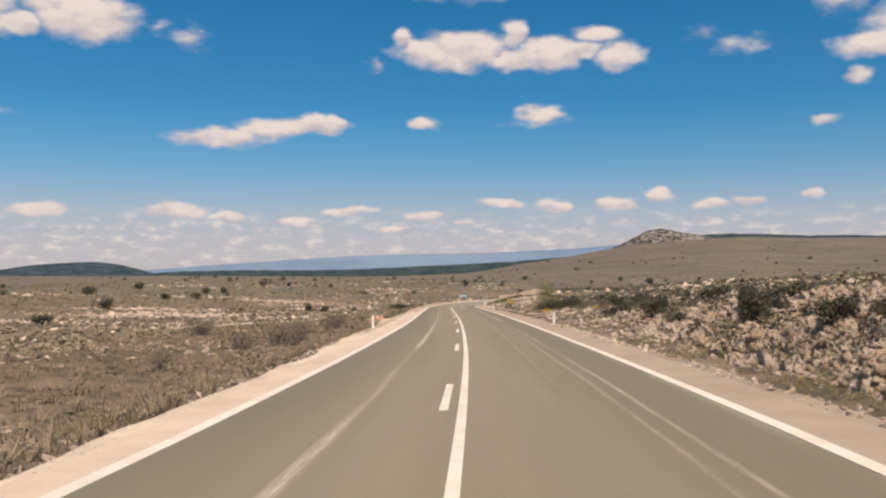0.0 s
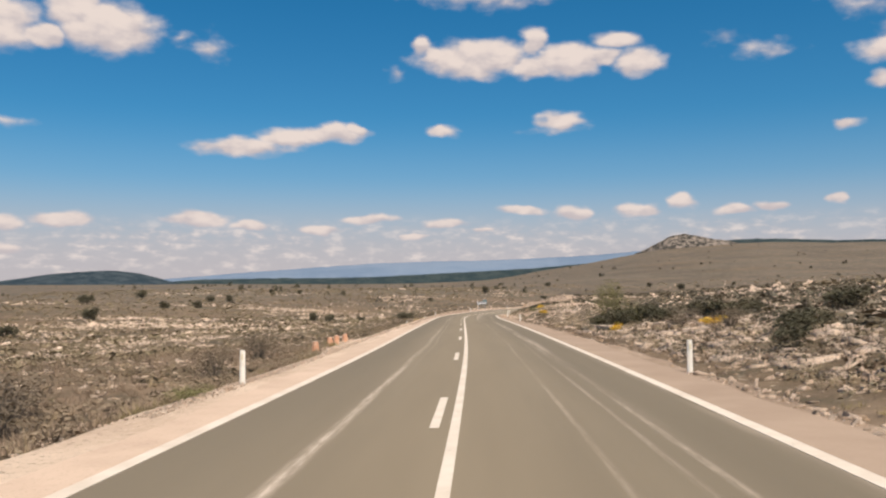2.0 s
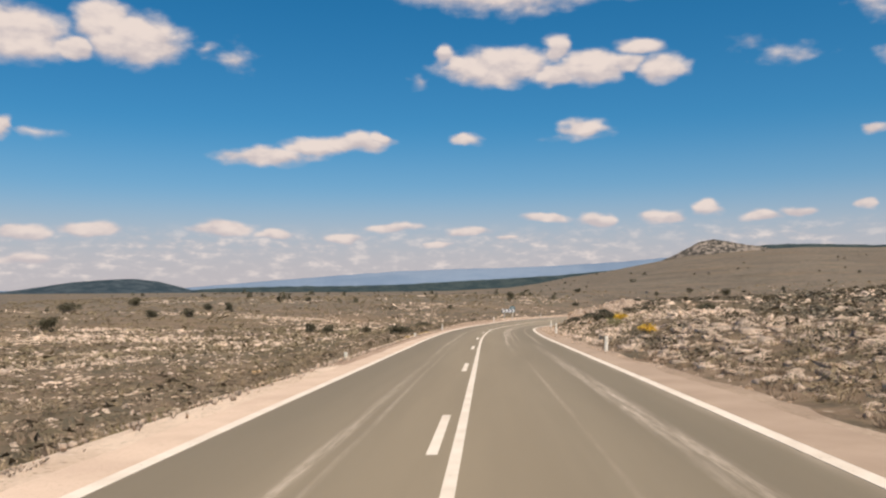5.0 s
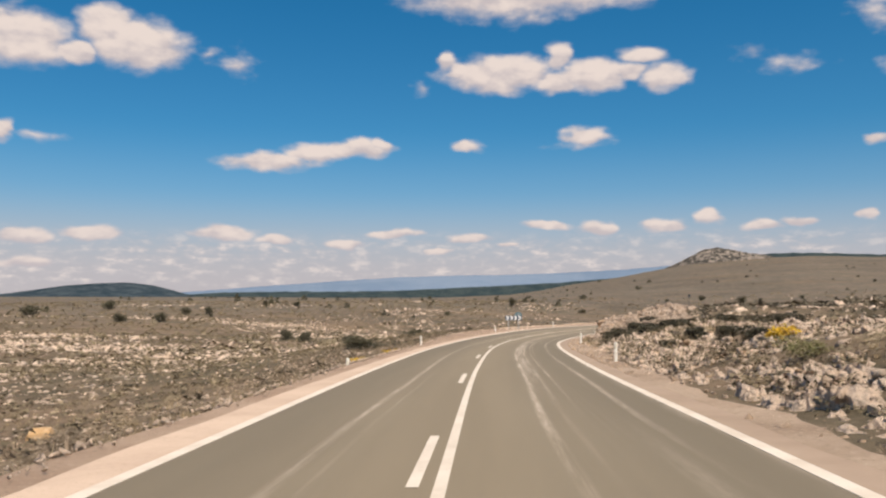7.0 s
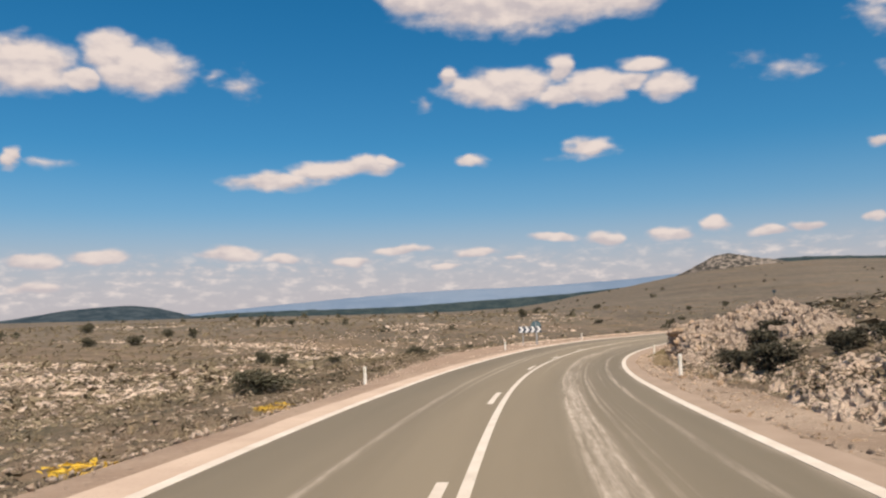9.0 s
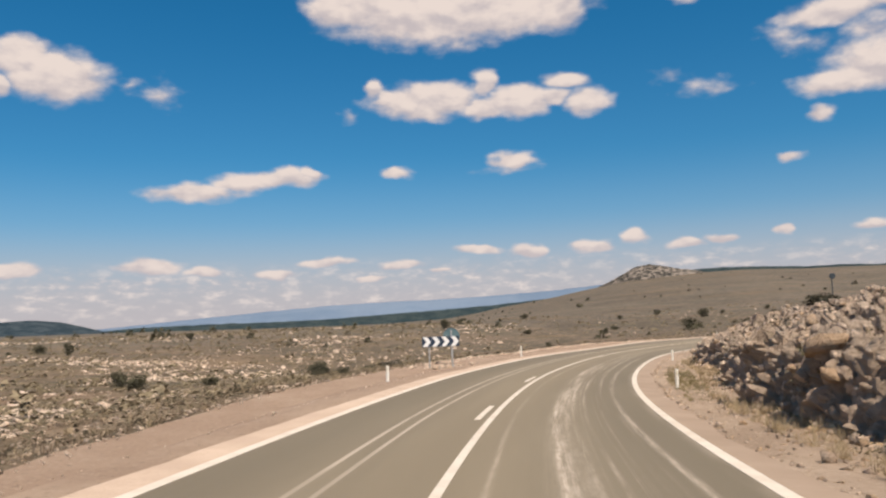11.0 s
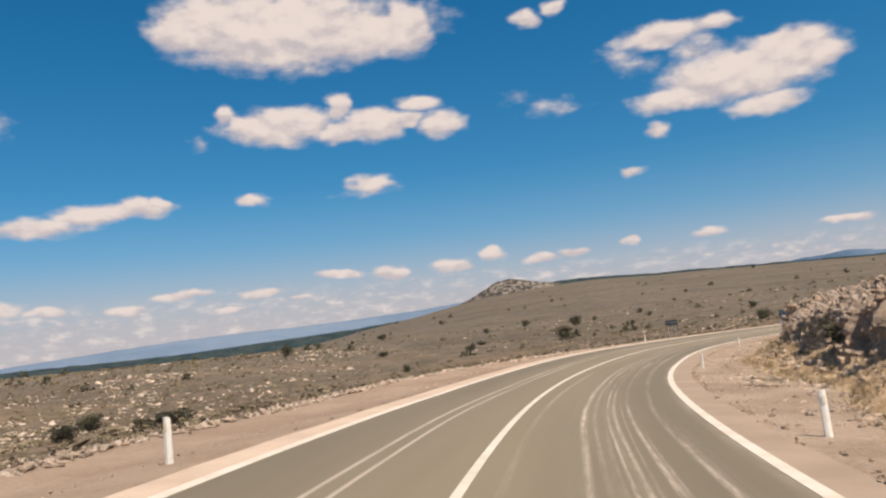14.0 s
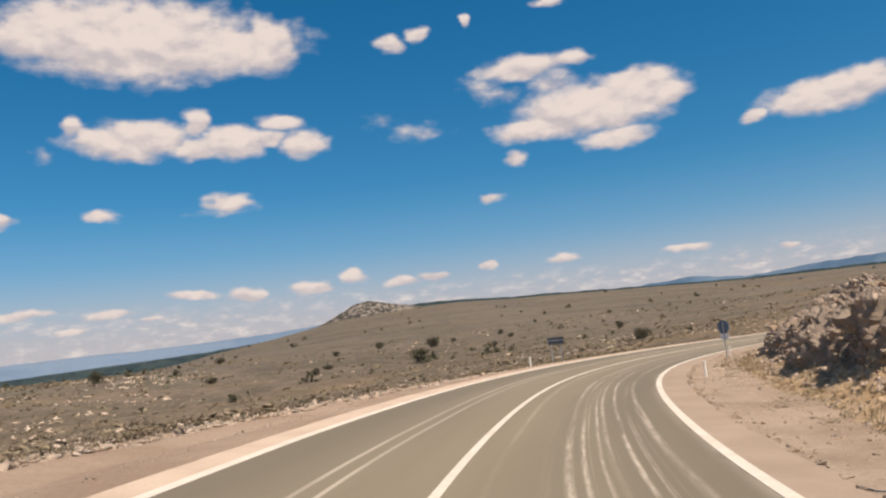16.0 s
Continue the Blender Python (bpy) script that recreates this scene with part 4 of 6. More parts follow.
for (bank, (spots, _, _)), counts, mat in zip(banks, ((1200, 3600), (1200, 4000), (1800, 8000)), ((bank_stone, limestone), (pale_stone, pale_stone), (limestone, pale_stone))):
    for count, shapes, middle, rock in zip(counts, (STONES, PEBBLES), (-1.6, -2.05), mat):
        pick = rng.integers(0, len(spots), count)
        size = rng.lognormal(middle, 0.4, count).clip(0.06, 0.34)
        scatter("rubble", shapes, spots[pick], np.stack([size * 1.25, size, size * 0.8], -1), rock, "broken limestone rubble lying on the rock bank", "rubble", 1.2, 0.0)
# loose stones: left plain, right slope, far fields
s, u, x, y = rolled(15000, -5, 320, 0.6, 75, -1, 1.5)
keep = rng.uniform(0, 1, len(x)) < (0.14 + 0.86 * stony(x, y)) * (1 - 0.6 * smooth(s, 190, 230)) * (0.30 + 0.70 * smooth(s - 2.0 * u, 90, 150)) * (1 - 0.6 * smooth(s, 70, 90) * smooth(-s, -150, -120) * (u > -18)) * (1 - 0.8 * (u > -16) * (s < 150))
x, y = x[keep], y[keep]
size = np.minimum(rng.lognormal(-1.4, 0.5, len(x)), 0.10 + 0.013 * np.abs(u[keep] + 5)).clip(0.07, 1.0)
scatter("stones", PEBBLES, on_land(x, y), np.stack([size * 1.3, size, size * 0.45], -1), pale_stone, "pale limestone stones scattered over the dry plain", "stones", sink=0.05)
s, u, x, y = rolled(13000, -5, 320, 1.2, 60, 1, 1.6)
keep = rng.uniform(0, 1, len(x)) < 0.35 + 0.65 * stony(x, y)
x, y = x[keep], y[keep]
size = np.minimum(rng.lognormal(-1.15, 0.55, len(x)), 0.12 + 0.045 * (u[keep] - 4)).clip(0.08, 1.2)
scatter("stones", PEBBLES, on_land(x, y), np.stack([size * 1.3, size, size * 0.65], -1), pale_stone, "pale limestone stones strewn over the slope", "stones", sink=0.05)
x, y = rng.uniform(-270, 230, 30000), rng.uniform(90, 620, 30000)
keep = (rng.uniform(0, 1, len(x)) < stony(x, y) ** 1.5) & (np.abs(road_place(x, y)[1]) > 40)
x, y = x[keep], y[keep]
size = rng.lognormal(-0.6, 0.5, len(x)).clip(0.2, 1.7)
scatter("stones", PEBBLES, on_land(x, y), np.stack([size * 1.5, size, size * 0.45], -1), pale_stone, "pale limestone outcrops far out on the plain", "stones", sink=0.0)
# rubble along the edges of the paving
s, u, x, y = rolled(2600, -5, 330, 0.05, 2.2, 1, 1.3)
size = rng.lognormal(-2.6, 0.5, len(x)).clip(0.03, 0.2)
scatter("rubble", PEBBLES, on_land(x, y), size, limestone, "broken limestone rubble beside the shoulder", "rubble", 1.5, 0.05)
s, u, x, y = rolled(1300, -5, 330, 0.15, 1.6, -1, 1.0)
size = rng.lognormal(-2.7, 0.45, len(x)).clip(0.03, 0.2)
scatter("rubble", PEBBLES, on_land(x, y), np.stack([size * 1.4, size, size * 0.6], -1), cream_stone, "pale rubble along the edge of the verge", "rubble", 1.5, 0.05)


def clump(seed, blades, upright, width):
    """A tuft of separate blades or a cushion of small leaves, about 1 across and 1 high."""
    r = np.random.default_rng(seed)
    az = r.uniform(0, 2 * np.pi, blades)
    if upright:
        lean = r.uniform(0.05, 1.25, blades) ** 1.4
        root = np.stack([np.cos(az), np.sin(az), az * 0], -1) * r.uniform(0, 0.28, blades)[:, None]
        tip = root + np.stack([np.cos(az) * np.sin(lean) * 0.75, np.sin(az) * np.sin(lean) * 0.75, np.cos(lean)], -1) * r.uniform(0.45, 1.0, blades)[:, None]
        side = np.stack([-np.sin(az), np.cos(az), az * 0], -1) * width
        v = np.stack([root - side, root + side, tip], 1)
    else:
        el = np.arcsin(r.uniform(0.0, 1.0, blades))
        reach = r.uniform(0.6, 1.08, blades) * (1 + 0.18 * np.sin(az * 3 + seed))
        mid = np.stack([np.cos(az) * np.cos(el) * 0.5, np.sin(az) * np.cos(el) * 0.5, np.sin(el)], -1) * reach[:, None]
        v = mid[:, None, :] + r.normal(0, width, (blades, 3, 3)) * np.array([1, 1, 1.3])
    return v.reshape(-1, 3), np.arange(blades * 3).reshape(-1, 3)


def make_scrub(name, a, c, e, scale=0.5):
    m, n, b, at = surface(name, 0.95, 0.1)
    pick = n.add("ShaderNodeNewGeometry").outputs["Random Per Island"]
    col = n.mix(n.ramp(n.noise(at, scale, 3.0, 0.6), 0.35, 0.65), a, c)
    col = n.mix(n.math("MULTIPLY", n.math("POWER", pick, 2.0), 0.7), col, e)
    n.put(b.inputs["Base Color"], col)
    return m


green_mat = make_scrub("green_verge_grass", (0.125, 0.110, 0.052), (0.215, 0.170, 0.088), (0.34, 0.27, 0.15))
scrub_mat = make_scrub("grey_scrub", (0.150, 0.122, 0.076), (0.240, 0.186, 0.122), (0.34, 0.275, 0.185))
soft_scrub = make_scrub("soft_brown_scrub", (0.140, 0.110, 0.074), (0.228, 0.174, 0.122), (0.32, 0.255, 0.18))
grey_scrub = make_scrub("dark_grey_scrub", (0.085, 0.078, 0.060), (0.150, 0.128, 0.098), (0.24, 0.20, 0.15))
fuzz_mat = make_scrub("brown_dry_grass", (0.172, 0.123, 0.086), (0.255, 0.188, 0.136), (0.34, 0.262, 0.19), 0.35)
straw_mat = make_scrub("dry_grass", (0.33, 0.245, 0.155), (0.44, 0.335, 0.215), (0.24, 0.20, 0.11))
FINE = [clump(80 + k, 84, False, 0.043) for k in range(6)]
CUSHIONS = [clump(100 + k, 28, False, 0.10) for k in range(6)]
TUFTS = [clump(120 + k, 26, True, 0.013) for k in range(6)]
SPARSE = [clump(140 + k, 14, False, 0.15) for k in range(6)]
for side, count, far_u in ((-1, 14000, 70), (1, 10000, 55)):
    s, u, x, y = rolled(count, -5, 330, 0.7 if side < 0 else 1.6, far_u, side, 1.55)
    keep = rng.uniform(0, 1, len(x)) > 0.45 * stony(x, y)
    if side < 0:
        keep &= rng.uniform(0, 1, len(x)) > 0.8 * smooth(s, 190, 230)
    if side > 0:
        keep &= ~((table(BANK, s) > 2.0) & (u < table(FOOT, s) + 2.6) & (rng.uniform(0, 1, len(s)) > 0.08))
    x, y, close = x[keep], y[keep], np.abs(u[keep]) < 14.5
    size = rng.lognormal(-0.75, 0.4, len(x)).clip(0.2, 1.1)
    sizes = np.stack([size * 1.25, size * 1.25, size * 0.5], -1)
    for m, shapes, leaf in ((close, FINE, soft_scrub if side < 0 else scrub_mat), (~close, CUSHIONS, scrub_mat if side < 0 else grey_scrub)):
        scatter("scrub", shapes, on_land(x[m], y[m]), sizes[m] * np.where(close[m, None], (1, 1, 0.7), 1.0), leaf, "low grey-brown scrub covering the stony ground", "scrub", 0.12, 0.05)
for (bank, (spots, _, _)), count in zip(banks, (330, 420, 170)):
    pick = rng.integers(0, len(spots), count)
    size = rng.lognormal(-0.8, 0.4, count).clip(0.2, 1.0)
    scatter("scrub", FINE, spots[pick], np.stack([size * 1.2, size * 1.2, size * 0.6], -1), scrub_mat, "grey-brown scrub growing between the rocks", "scrub", 0.2, 0.05)
dark_scrub = make_scrub("dark_brown_scrub", (0.072, 0.060, 0.041), (0.122, 0.097, 0.064), (0.19, 0.152, 0.104))
# extra dark scrub on the banks, partly in place of shade in the crevices
for (bank, (spots, _, _)), count in zip(banks, (420, 280, 200)):
    pick = spots[rng.integers(0, len(spots), count * 3)]
    pick = pick[fbm(pick[:, 0], pick[:, 1], 2.6, 57, 2) > 0.08][:count]
    size = rng.lognormal(-0.75, 0.4, len(pick)).clip(0.25, 1.0)
    scatter("scrub", FINE, pick, np.stack([size * 1.2, size * 1.2, size * 0.65], -1), dark_scrub, "dark brown scrub on the rock, partly standing in for shaded clefts", "scrub", 0.2, 0.05)
# ochre growth on the apron of earth below the wall
apron = banks[2][1][2]
apron = apron[road_place(apron[:, 0], apron[:, 1])[0] > 212]
for name, shapes, leaf, count, middle, squat, label in (("dry_grass", TUFTS, straw_mat, 1900, -1.25, 0.6, "ochre dry grass on the earth below the cutting"),
                                                        ("scrub", FINE, scrub_mat, 200, -1.0, 0.5, "low olive scrub on the earth below the cutting"),
                                                        ("rubble", PEBBLES, pale_stone, 900, -2.1, 0.6, "fallen stones on the earth below the cutting")):
    pick = apron[rng.integers(0, len(apron), count)]
    size = rng.lognormal(middle, 0.4, count).clip(0.05, 0.7)
    scatter(name, shapes, pick, np.stack([size * 1.2, size * 1.1, size * squat], -1), leaf, label, "grass" if name == "dry_grass" else name, 0.3, 0.02)
# ochre grass and talus at the foot of the cutting
n = 2600
s = rng.uniform(165, 310, n)
p = on_road(s, table(FOOT, s) - 0.9 + 1.6 * rng.uniform(0, 1, n) ** 1.3)
keep = fbm(p[:, 0], p[:, 1], 7, 47, 3) + 0.3 * rng.uniform(-1, 1, n) > -0.05
p = p[keep]
p[:, 2] = land(p[:, 0], p[:, 1]) + 0.1
size = rng.lognormal(-1.2, 0.35, len(p)).clip(0.12, 0.6)
scatter("dry_grass", TUFTS, p, np.stack([size, size, size * 0.75], -1), straw_mat, "ochre dry grass on the talus below the cutting", "grass", 0.2, 0.02)
n = 1500
s = rng.uniform(150, 320, n)
p = on_road(s, table(FOOT, s) - 1.2 + 1.7 * rng.uniform(0, 1, n) ** 0.7)
p[:, 2] = land(p[:, 0], p[:, 1]) + 0.05
size = rng.lognormal(-2.4, 0.5, n).clip(0.04, 0.24)
scatter("rubble", PEBBLES, p, size, limestone, "fallen stones below the rock cutting", "rubble", 1.2, 0.0)
n = 1100
s = np.where(rng.uniform(0, 1, n) < 0.5, rng.normal(196, 6, n), rng.uniform(0, 40, n))
p = on_road(s, table(EDGE_RIGHT, s) + 0.6 + 1.3 * rng.uniform(0, 1, n))
keep = (fbm(s, p[:, 0], 3.0, 49, 2) > 0.0) | (s > 60)
p, n = p[keep], int(keep.sum())
p[:, 2] = land(p[:, 0], p[:, 1]) + 0.05
size = rng.lognormal(-1.5, 0.35, n).clip(0.1, 0.4)
scatter("grass", TUFTS, p, np.stack([size * 1.3, size * 1.3, size * 0.5], -1), green_mat, "short green grass along the foot of the rocks", "grass", 0.25, 0.02)
n = 2600
s = rng.uniform(125, 330, n)
p = on_road(s, table(EDGE_RIGHT, s) + 0.1 + (table(FOOT, s) - table(EDGE_RIGHT, s)) * rng.uniform(0, 1, n) ** 0.8)
p[:, 2] -= 0.02
size = rng.lognormal(-3.05, 0.45, n).clip(0.03, 0.13)
scatter("rubble", PEBBLES, p, np.stack([size * 1.6, size, size * 0.7], -1), limestone, "small clods and stones on the sandy verge", "rubble", 0.8, 0.0)
# pebbles between the shoulder and the gravel, and pale stones along the outer edge of the verge
n = 2400
s = rng.uniform(60, 300, n)
u = np.where(rng.uniform(0, 1, n) < 0.35, -5.0 - np.abs(rng.normal(0, 0.35, n)), table(EDGE_LEFT, s) - 0.25 + rng.normal(0, 0.22, n))
p = on_road(s, u)
p[:, 2] -= sag(s, u) + 0.0
size = rng.lognormal(-2.95, 0.45, n).clip(0.03, 0.14) * np.where(u < table(EDGE_LEFT, s) + 0.3, 1.0, 0.5)
p[:, 2] += 0.03
scatter("rubble", PEBBLES, p, np.stack([size * 1.3, size, size * 0.6], -1), cream_stone, "pale stones along the gravel verge", "rubble", 0.8, 0.0)
for side, count in ((-1, 3000), (1, 3000)):
    s, u, x, y = rolled(count, -5, 320, 0.4 if side < 0 else 1.0, 20 if side < 0 else 10, side, 1.3)
    keep = fbm(x, y, 9, 44, 3) + 0.35 * rng.uniform(-1, 1, len(x)) > (-0.30 if side < 0 else 0.15)
    x, y = x[keep], y[keep]
    size = rng.lognormal(-0.95, 0.35, len(x)).clip(0.15, 0.8)
    scatter("dry_grass", TUFTS, on_land(x, y), np.stack([size, size, size * 0.8], -1), straw_mat, "tufts of straw-coloured dry grass along the verge", "grass", 0.12, 0.02)
# soft brown grass between the shoulder and the plain
s, u, x, y = rolled(9000, -5, 330, 0.55, 26, -1, 1.5)
keep = fbm(x, y, 7, 45, 3) + 0.35 * rng.uniform(-1, 1, len(x)) > -0.32
x, y = x[keep], y[keep]
size = rng.lognormal(-0.95, 0.35, len(x)).clip(0.15, 0.8)
scatter("dry_grass", TUFTS, on_land(x, y), np.stack([size * 1.3, size * 1.3, size * 0.55], -1), fuzz_mat, "soft grey-brown dry grass beside the road", "grass", 0.12, 0.02)
s, u, x, y = rolled(4200, -5, 75, 0.6, 17, -1, 1.2)
size = rng.lognormal(-0.85, 0.3, len(x)).clip(0.2, 0.8)
scatter("dry_grass", TUFTS, on_land(x, y), np.stack([size * 1.4, size * 1.4, size * 0.52], -1), fuzz_mat, "soft grey-brown dry grass beside the road", "grass", 0.12, 0.02)
# thick low growth and pale slabs between the straight and the open slope
for name, shapes, leaf, count, reach, spread, size_mid, squat, label in (
        ("dry_grass", TUFTS, fuzz_mat, 1500, 10, 1.2, -1.15, 0.7, "soft grey-brown dry grass beside the road"),
        ("scrub", FINE, dark_scrub, 230, 26, 1.2, -0.6, 0.6, "dark grey-green scrub between the pale stones"),
        ("scrub", FINE, grey_scrub, 300, 26, 1.2, -0.6, 0.6, "dark grey-green scrub between the pale stones"),
        ("stones", PEBBLES, cream_stone, 2800, 24, 1.1, -1.05, 0.5, "flat cream stones among the scrub")):
    s, u, x, y = rolled(count, 44, 108, 0.7 if name == "dry_grass" else 1.3, reach, 1, spread)
    size = rng.lognormal(size_mid, 0.35, len(x)).clip(0.12, 1.1)
    scatter(name, shapes, on_land(x, y), np.stack([size * 1.3, size * 1.2, size * squat], -1), leaf, label, "stones" if name == "stones" else "scrub", 0.15, 0.03)
# dark low cushions and small pale stones all over the plain
for side, count, reach in ((-1, 9000, 75), (1, 3600, 48)):
    s, u, x, y = rolled(count, -5, 320, 1.4, reach, side, 1.25)
    keep = fbm(x, y, 6.0, 91, 3) + 0.5 * rng.uniform(-1, 1, len(x)) > np.where((s < 75) & (np.abs(u) < 25), 0.35, 0.02)
    if side > 0:
        keep &= u > table(FOOT, s) + 5.0
    x, y = x[keep], y[keep]
    size = rng.lognormal(-0.75, 0.4, len(x)).clip(0.22, 1.0)
    scatter("scrub", CUSHIONS, on_land(x, y), np.stack([size * 1.3, size * 1.3, size * 0.45], -1), dark_scrub, "dark low cushions of scrub over the stony plain", "scrub", 0.12, 0.05)
for side, count, reach in ((-1, 20000, 60), (1, 5000, 48)):
    s, u, x, y = rolled(count, -5, 320, 3.0, reach, side, 1.2)
    keep = fbm(x, y, 8.0, 93, 4) + 0.35 * fbm(x, y, 2.0, 94, 2) + 0.25 * rng.uniform(-1, 1, len(x)) > np.where(s < 60, 0.22, 0.04)
    if side > 0:
        keep &= u > table(FOOT, s) + 5.0
    x, y = x[keep], y[keep]
    size = np.minimum(rng.lognormal(-1.5, 0.45, len(x)), 0.08 + 0.012 * np.abs(u[keep])).clip(0.07, 0.6)
    scatter("stones", PEBBLES, on_land(x, y), np.stack([size * 1.5, size, size * 0.5], -1), cream_stone, "small pale limestone stones among the scrub", "stones", 0.3, 0.0)
for label, shapes, leaf, side, s0, s1, near, reach, count, middle, squat, grain in (
        ("tan and olive tufts of scrub beyond the bend", SPARSE, scrub_mat, -1, 180, 400, 1.0, 130, 9000, -0.75, 0.5, 0.0),
        ("dark low scrub beyond the bend", SPARSE, dark_scrub, -1, 180, 400, 1.0, 130, 7000, -0.8, 0.5, 0.1),
        ("dark low scrub on the open slope", SPARSE, dark_scrub, 1, 20, 330, 9.0, 130, 8000, -0.35, 0.5, 0.0),
        ("grey scrub on the open slope", SPARSE, grey_scrub, 1, 20, 330, 9.0, 130, 6000, -0.35, 0.5, 0.0),
        ("small pale stones beyond the bend", PEBBLES, cream_stone, -1, 180, 400, 2.0, 110, 9000, -1.5, 0.4, 0.05),
        ("pale ledges of limestone on the open slope", PEBBLES, cream_stone, 1, 20, 330, 10.0, 110, 6500, -0.95, 0.35, 0.16)):
    s, u, x, y = rolled(count, s0, s1, near, reach, side, 1.4)
    keep = fbm(x, y, 9.0, 95 + int(middle * 10) % 7, 4) + 0.4 * rng.uniform(-1, 1, len(x)) > grain
    if side > 0:
        keep &= u > table(FOOT, s) + 6.5
    x, y = x[keep], y[keep]
    size = rng.lognormal(middle, 0.4, len(x)).clip(0.1, 1.3)
    kind = "stones" if shapes is PEBBLES else "scrub"
    close = (np.abs(u[keep]) < 24) & (side < 0) & (kind == "scrub")
    for m, forms in ((~close, shapes), (close, FINE)):
        if m.any():
            scatter(kind, forms, on_land(x[m], y[m]), np.stack([size * 1.6, size * 1.2, size * squat], -1)[m], leaf, label, kind, 0.15, 0.04)
# a pale crumbled lip where the outer shoulder of the bend ends
n = 2000
s = rng.uniform(205, 330, n)
u = table(EDGE_LEFT, s) + 0.12 + 0.12 * np.sin(s * 0.9) + rng.normal(0, 0.13, n)
p = on_road(s, u)
p[:, 2] = np.maximum(p[:, 2] - sag(s, u) - 0.01, land(p[:, 0], p[:, 1]))
size = rng.lognormal(-2.1, 0.4, n).clip(0.05, 0.24)
scatter("rubble", PEBBLES, p, np.stack([size * 1.9, size * 1.3, size * 0.35], -1), cream_stone, "pale clods along the outer edge of the shoulder", "rubble", 0.5, 0.02)
# bare slabs of cream limestone
for cx, cy, wide, deep, count in ((-98, 250, 26, 10, 1100), (-118, 290, 22, 9, 700), (-76, 248, 12, 8, 300), (-64, 216, 16, 9, 90), (-66, 330, 14, 10, 400), (-94, 395, 20, 10, 450),
                                  (-140, 412, 26, 9, 450), (-121, 222, 14, 8, 300)):
    x, y = cx + wide * rng.normal(0, 0.6, count), cy + deep * rng.normal(0, 0.6, count)
    size = rng.lognormal(-0.9, 0.45, count).clip(0.15, 1.0)
    scatter("stones", PEBBLES, on_land(x, y), np.stack([size * 1.7, size, size * 0.4], -1), cream_stone, "bare cream limestone slabs on the plain", "stones", 0.3, 0.0)
x, y = rng.uniform(-280, 260, 14000), rng.uniform(60, 640, 14000)
keep = (np.abs(road_place(x, y)[1]) > 48) & (rng.uniform(0, 1, len(x)) > 0.75 * smooth(x, -20, 30) * smooth(y, 220, 280))
x, y = x[keep], y[keep]
size = rng.lognormal(0.0, 0.4, len(x)).clip(0.4, 2.4)
scatter("scrub", SPARSE, on_land(x, y), np.stack([size * 1.5, size * 1.5, size * 0.55], -1), scrub_mat, "grey-brown scrub far out on the plain", "scrub", 0.1, 0.05)


# where the rock banks rise over the ground sheet
_crag = np.concatenate([q[0] for _, q in banks])


def top_of(x, y):
    """Height of what one would step on at x, y."""
    d = (_crag[:, 0] - x) ** 2 + (_crag[:, 1] - y) ** 2
    near = d < 0.12
    low = float(land(np.array([x]), np.array([y]))[0])
    return max(low, float(np.median(_crag[near, 2]))) if near.any() else low


# dark shrubs rooted in the clefts of the bank, and a stony edge of the shoulder
n = 420
s = rng.uniform(-4, 46, n)
p = on_road(s, table(EDGE_RIGHT, s) + 0.22 + rng.normal(0, 0.14, n))
p[:, 2] -= 0.02
size = rng.lognormal(-2.5, 0.4, n).clip(0.04, 0.2)
scatter("rubble", PEBBLES, p, np.stack([size * 1.8, size, size * 0.5], -1), pale_stone, "pale stones lining the edge of the shoulder", "rubble", 0.6, 0.0)
n = 700
s = rng.uniform(-4, 60, n)
u = np.where(rng.uniform(0, 1, n) < 0.4, table(EDGE_LEFT, s) - 0.28 + rng.normal(0, 0.16, n), table(EDGE_LEFT, s) - 0.2 - rng.uniform(0, 1.8, n))
p = on_road(s, u)
p[:, 2] = land(p[:, 0], p[:, 1])
size = rng.lognormal(-2.9, 0.4, n).clip(0.03, 0.1)
scatter("rubble", PEBBLES, p, np.stack([size * 1.5, size, size * 0.6], -1), pale_stone, "pale stones lining the edge of the shoulder", "rubble", 0.6, 0.0)
n = 700
s = rng.uniform(-4, 100, n)
p = on_road(s, table(EDGE_LEFT, s) - 0.5 - 1.2 * rng.uniform(0, 1, n) ** 1.5)
keep = fbm(p[:, 0], p[:, 1], 3.5, 71, 2) > -0.1
p = p[keep]
p[:, 2] = land(p[:, 0], p[:, 1])
size = rng.lognormal(-1.35, 0.3, len(p)).clip(0.12, 0.45)
scatter("grass", TUFTS, p, np.stack([size * 1.3, size * 1.3, size * 0.8], -1), green_mat, "short green-brown grass along the shoulder", "grass", 0.25, 0.02)
n = 600
s = rng.uniform(120, 320, n)
p = on_road(s, table(EDGE_RIGHT, s) + 0.12 + wobble(s, 2) + rng.normal(0, 0.07, n))
p[:, 2] -= 0.01
size = rng.lognormal(-2.8, 0.4, n).clip(0.03, 0.15)
scatter("rubble", PEBBLES, p, np.stack([size * 1.8, size, size * 0.7], -1), limestone, "crumbled edge of the paved shoulder", "rubble", 0.5, 0.0)
n = 2200
s = rng.uniform(40, 78, n)
u = -4.6 + (table(EDGE_LEFT, s) + 4.5) * rng.uniform(0.1, 1.1, n)
p = on_road(s, u)
p[:, 2] -= sag(s, u) + 0.01
size = rng.lognormal(-3.5, 0.35, n).clip(0.015, 0.05)
scatter("rubble", PEBBLES, p, np.stack([size * 1.5, size, size * 0.5], -1), cream_stone, "pale gravel heaped along the shoulder", "rubble", 0.8, 0.0)


# ---- things along the road ----


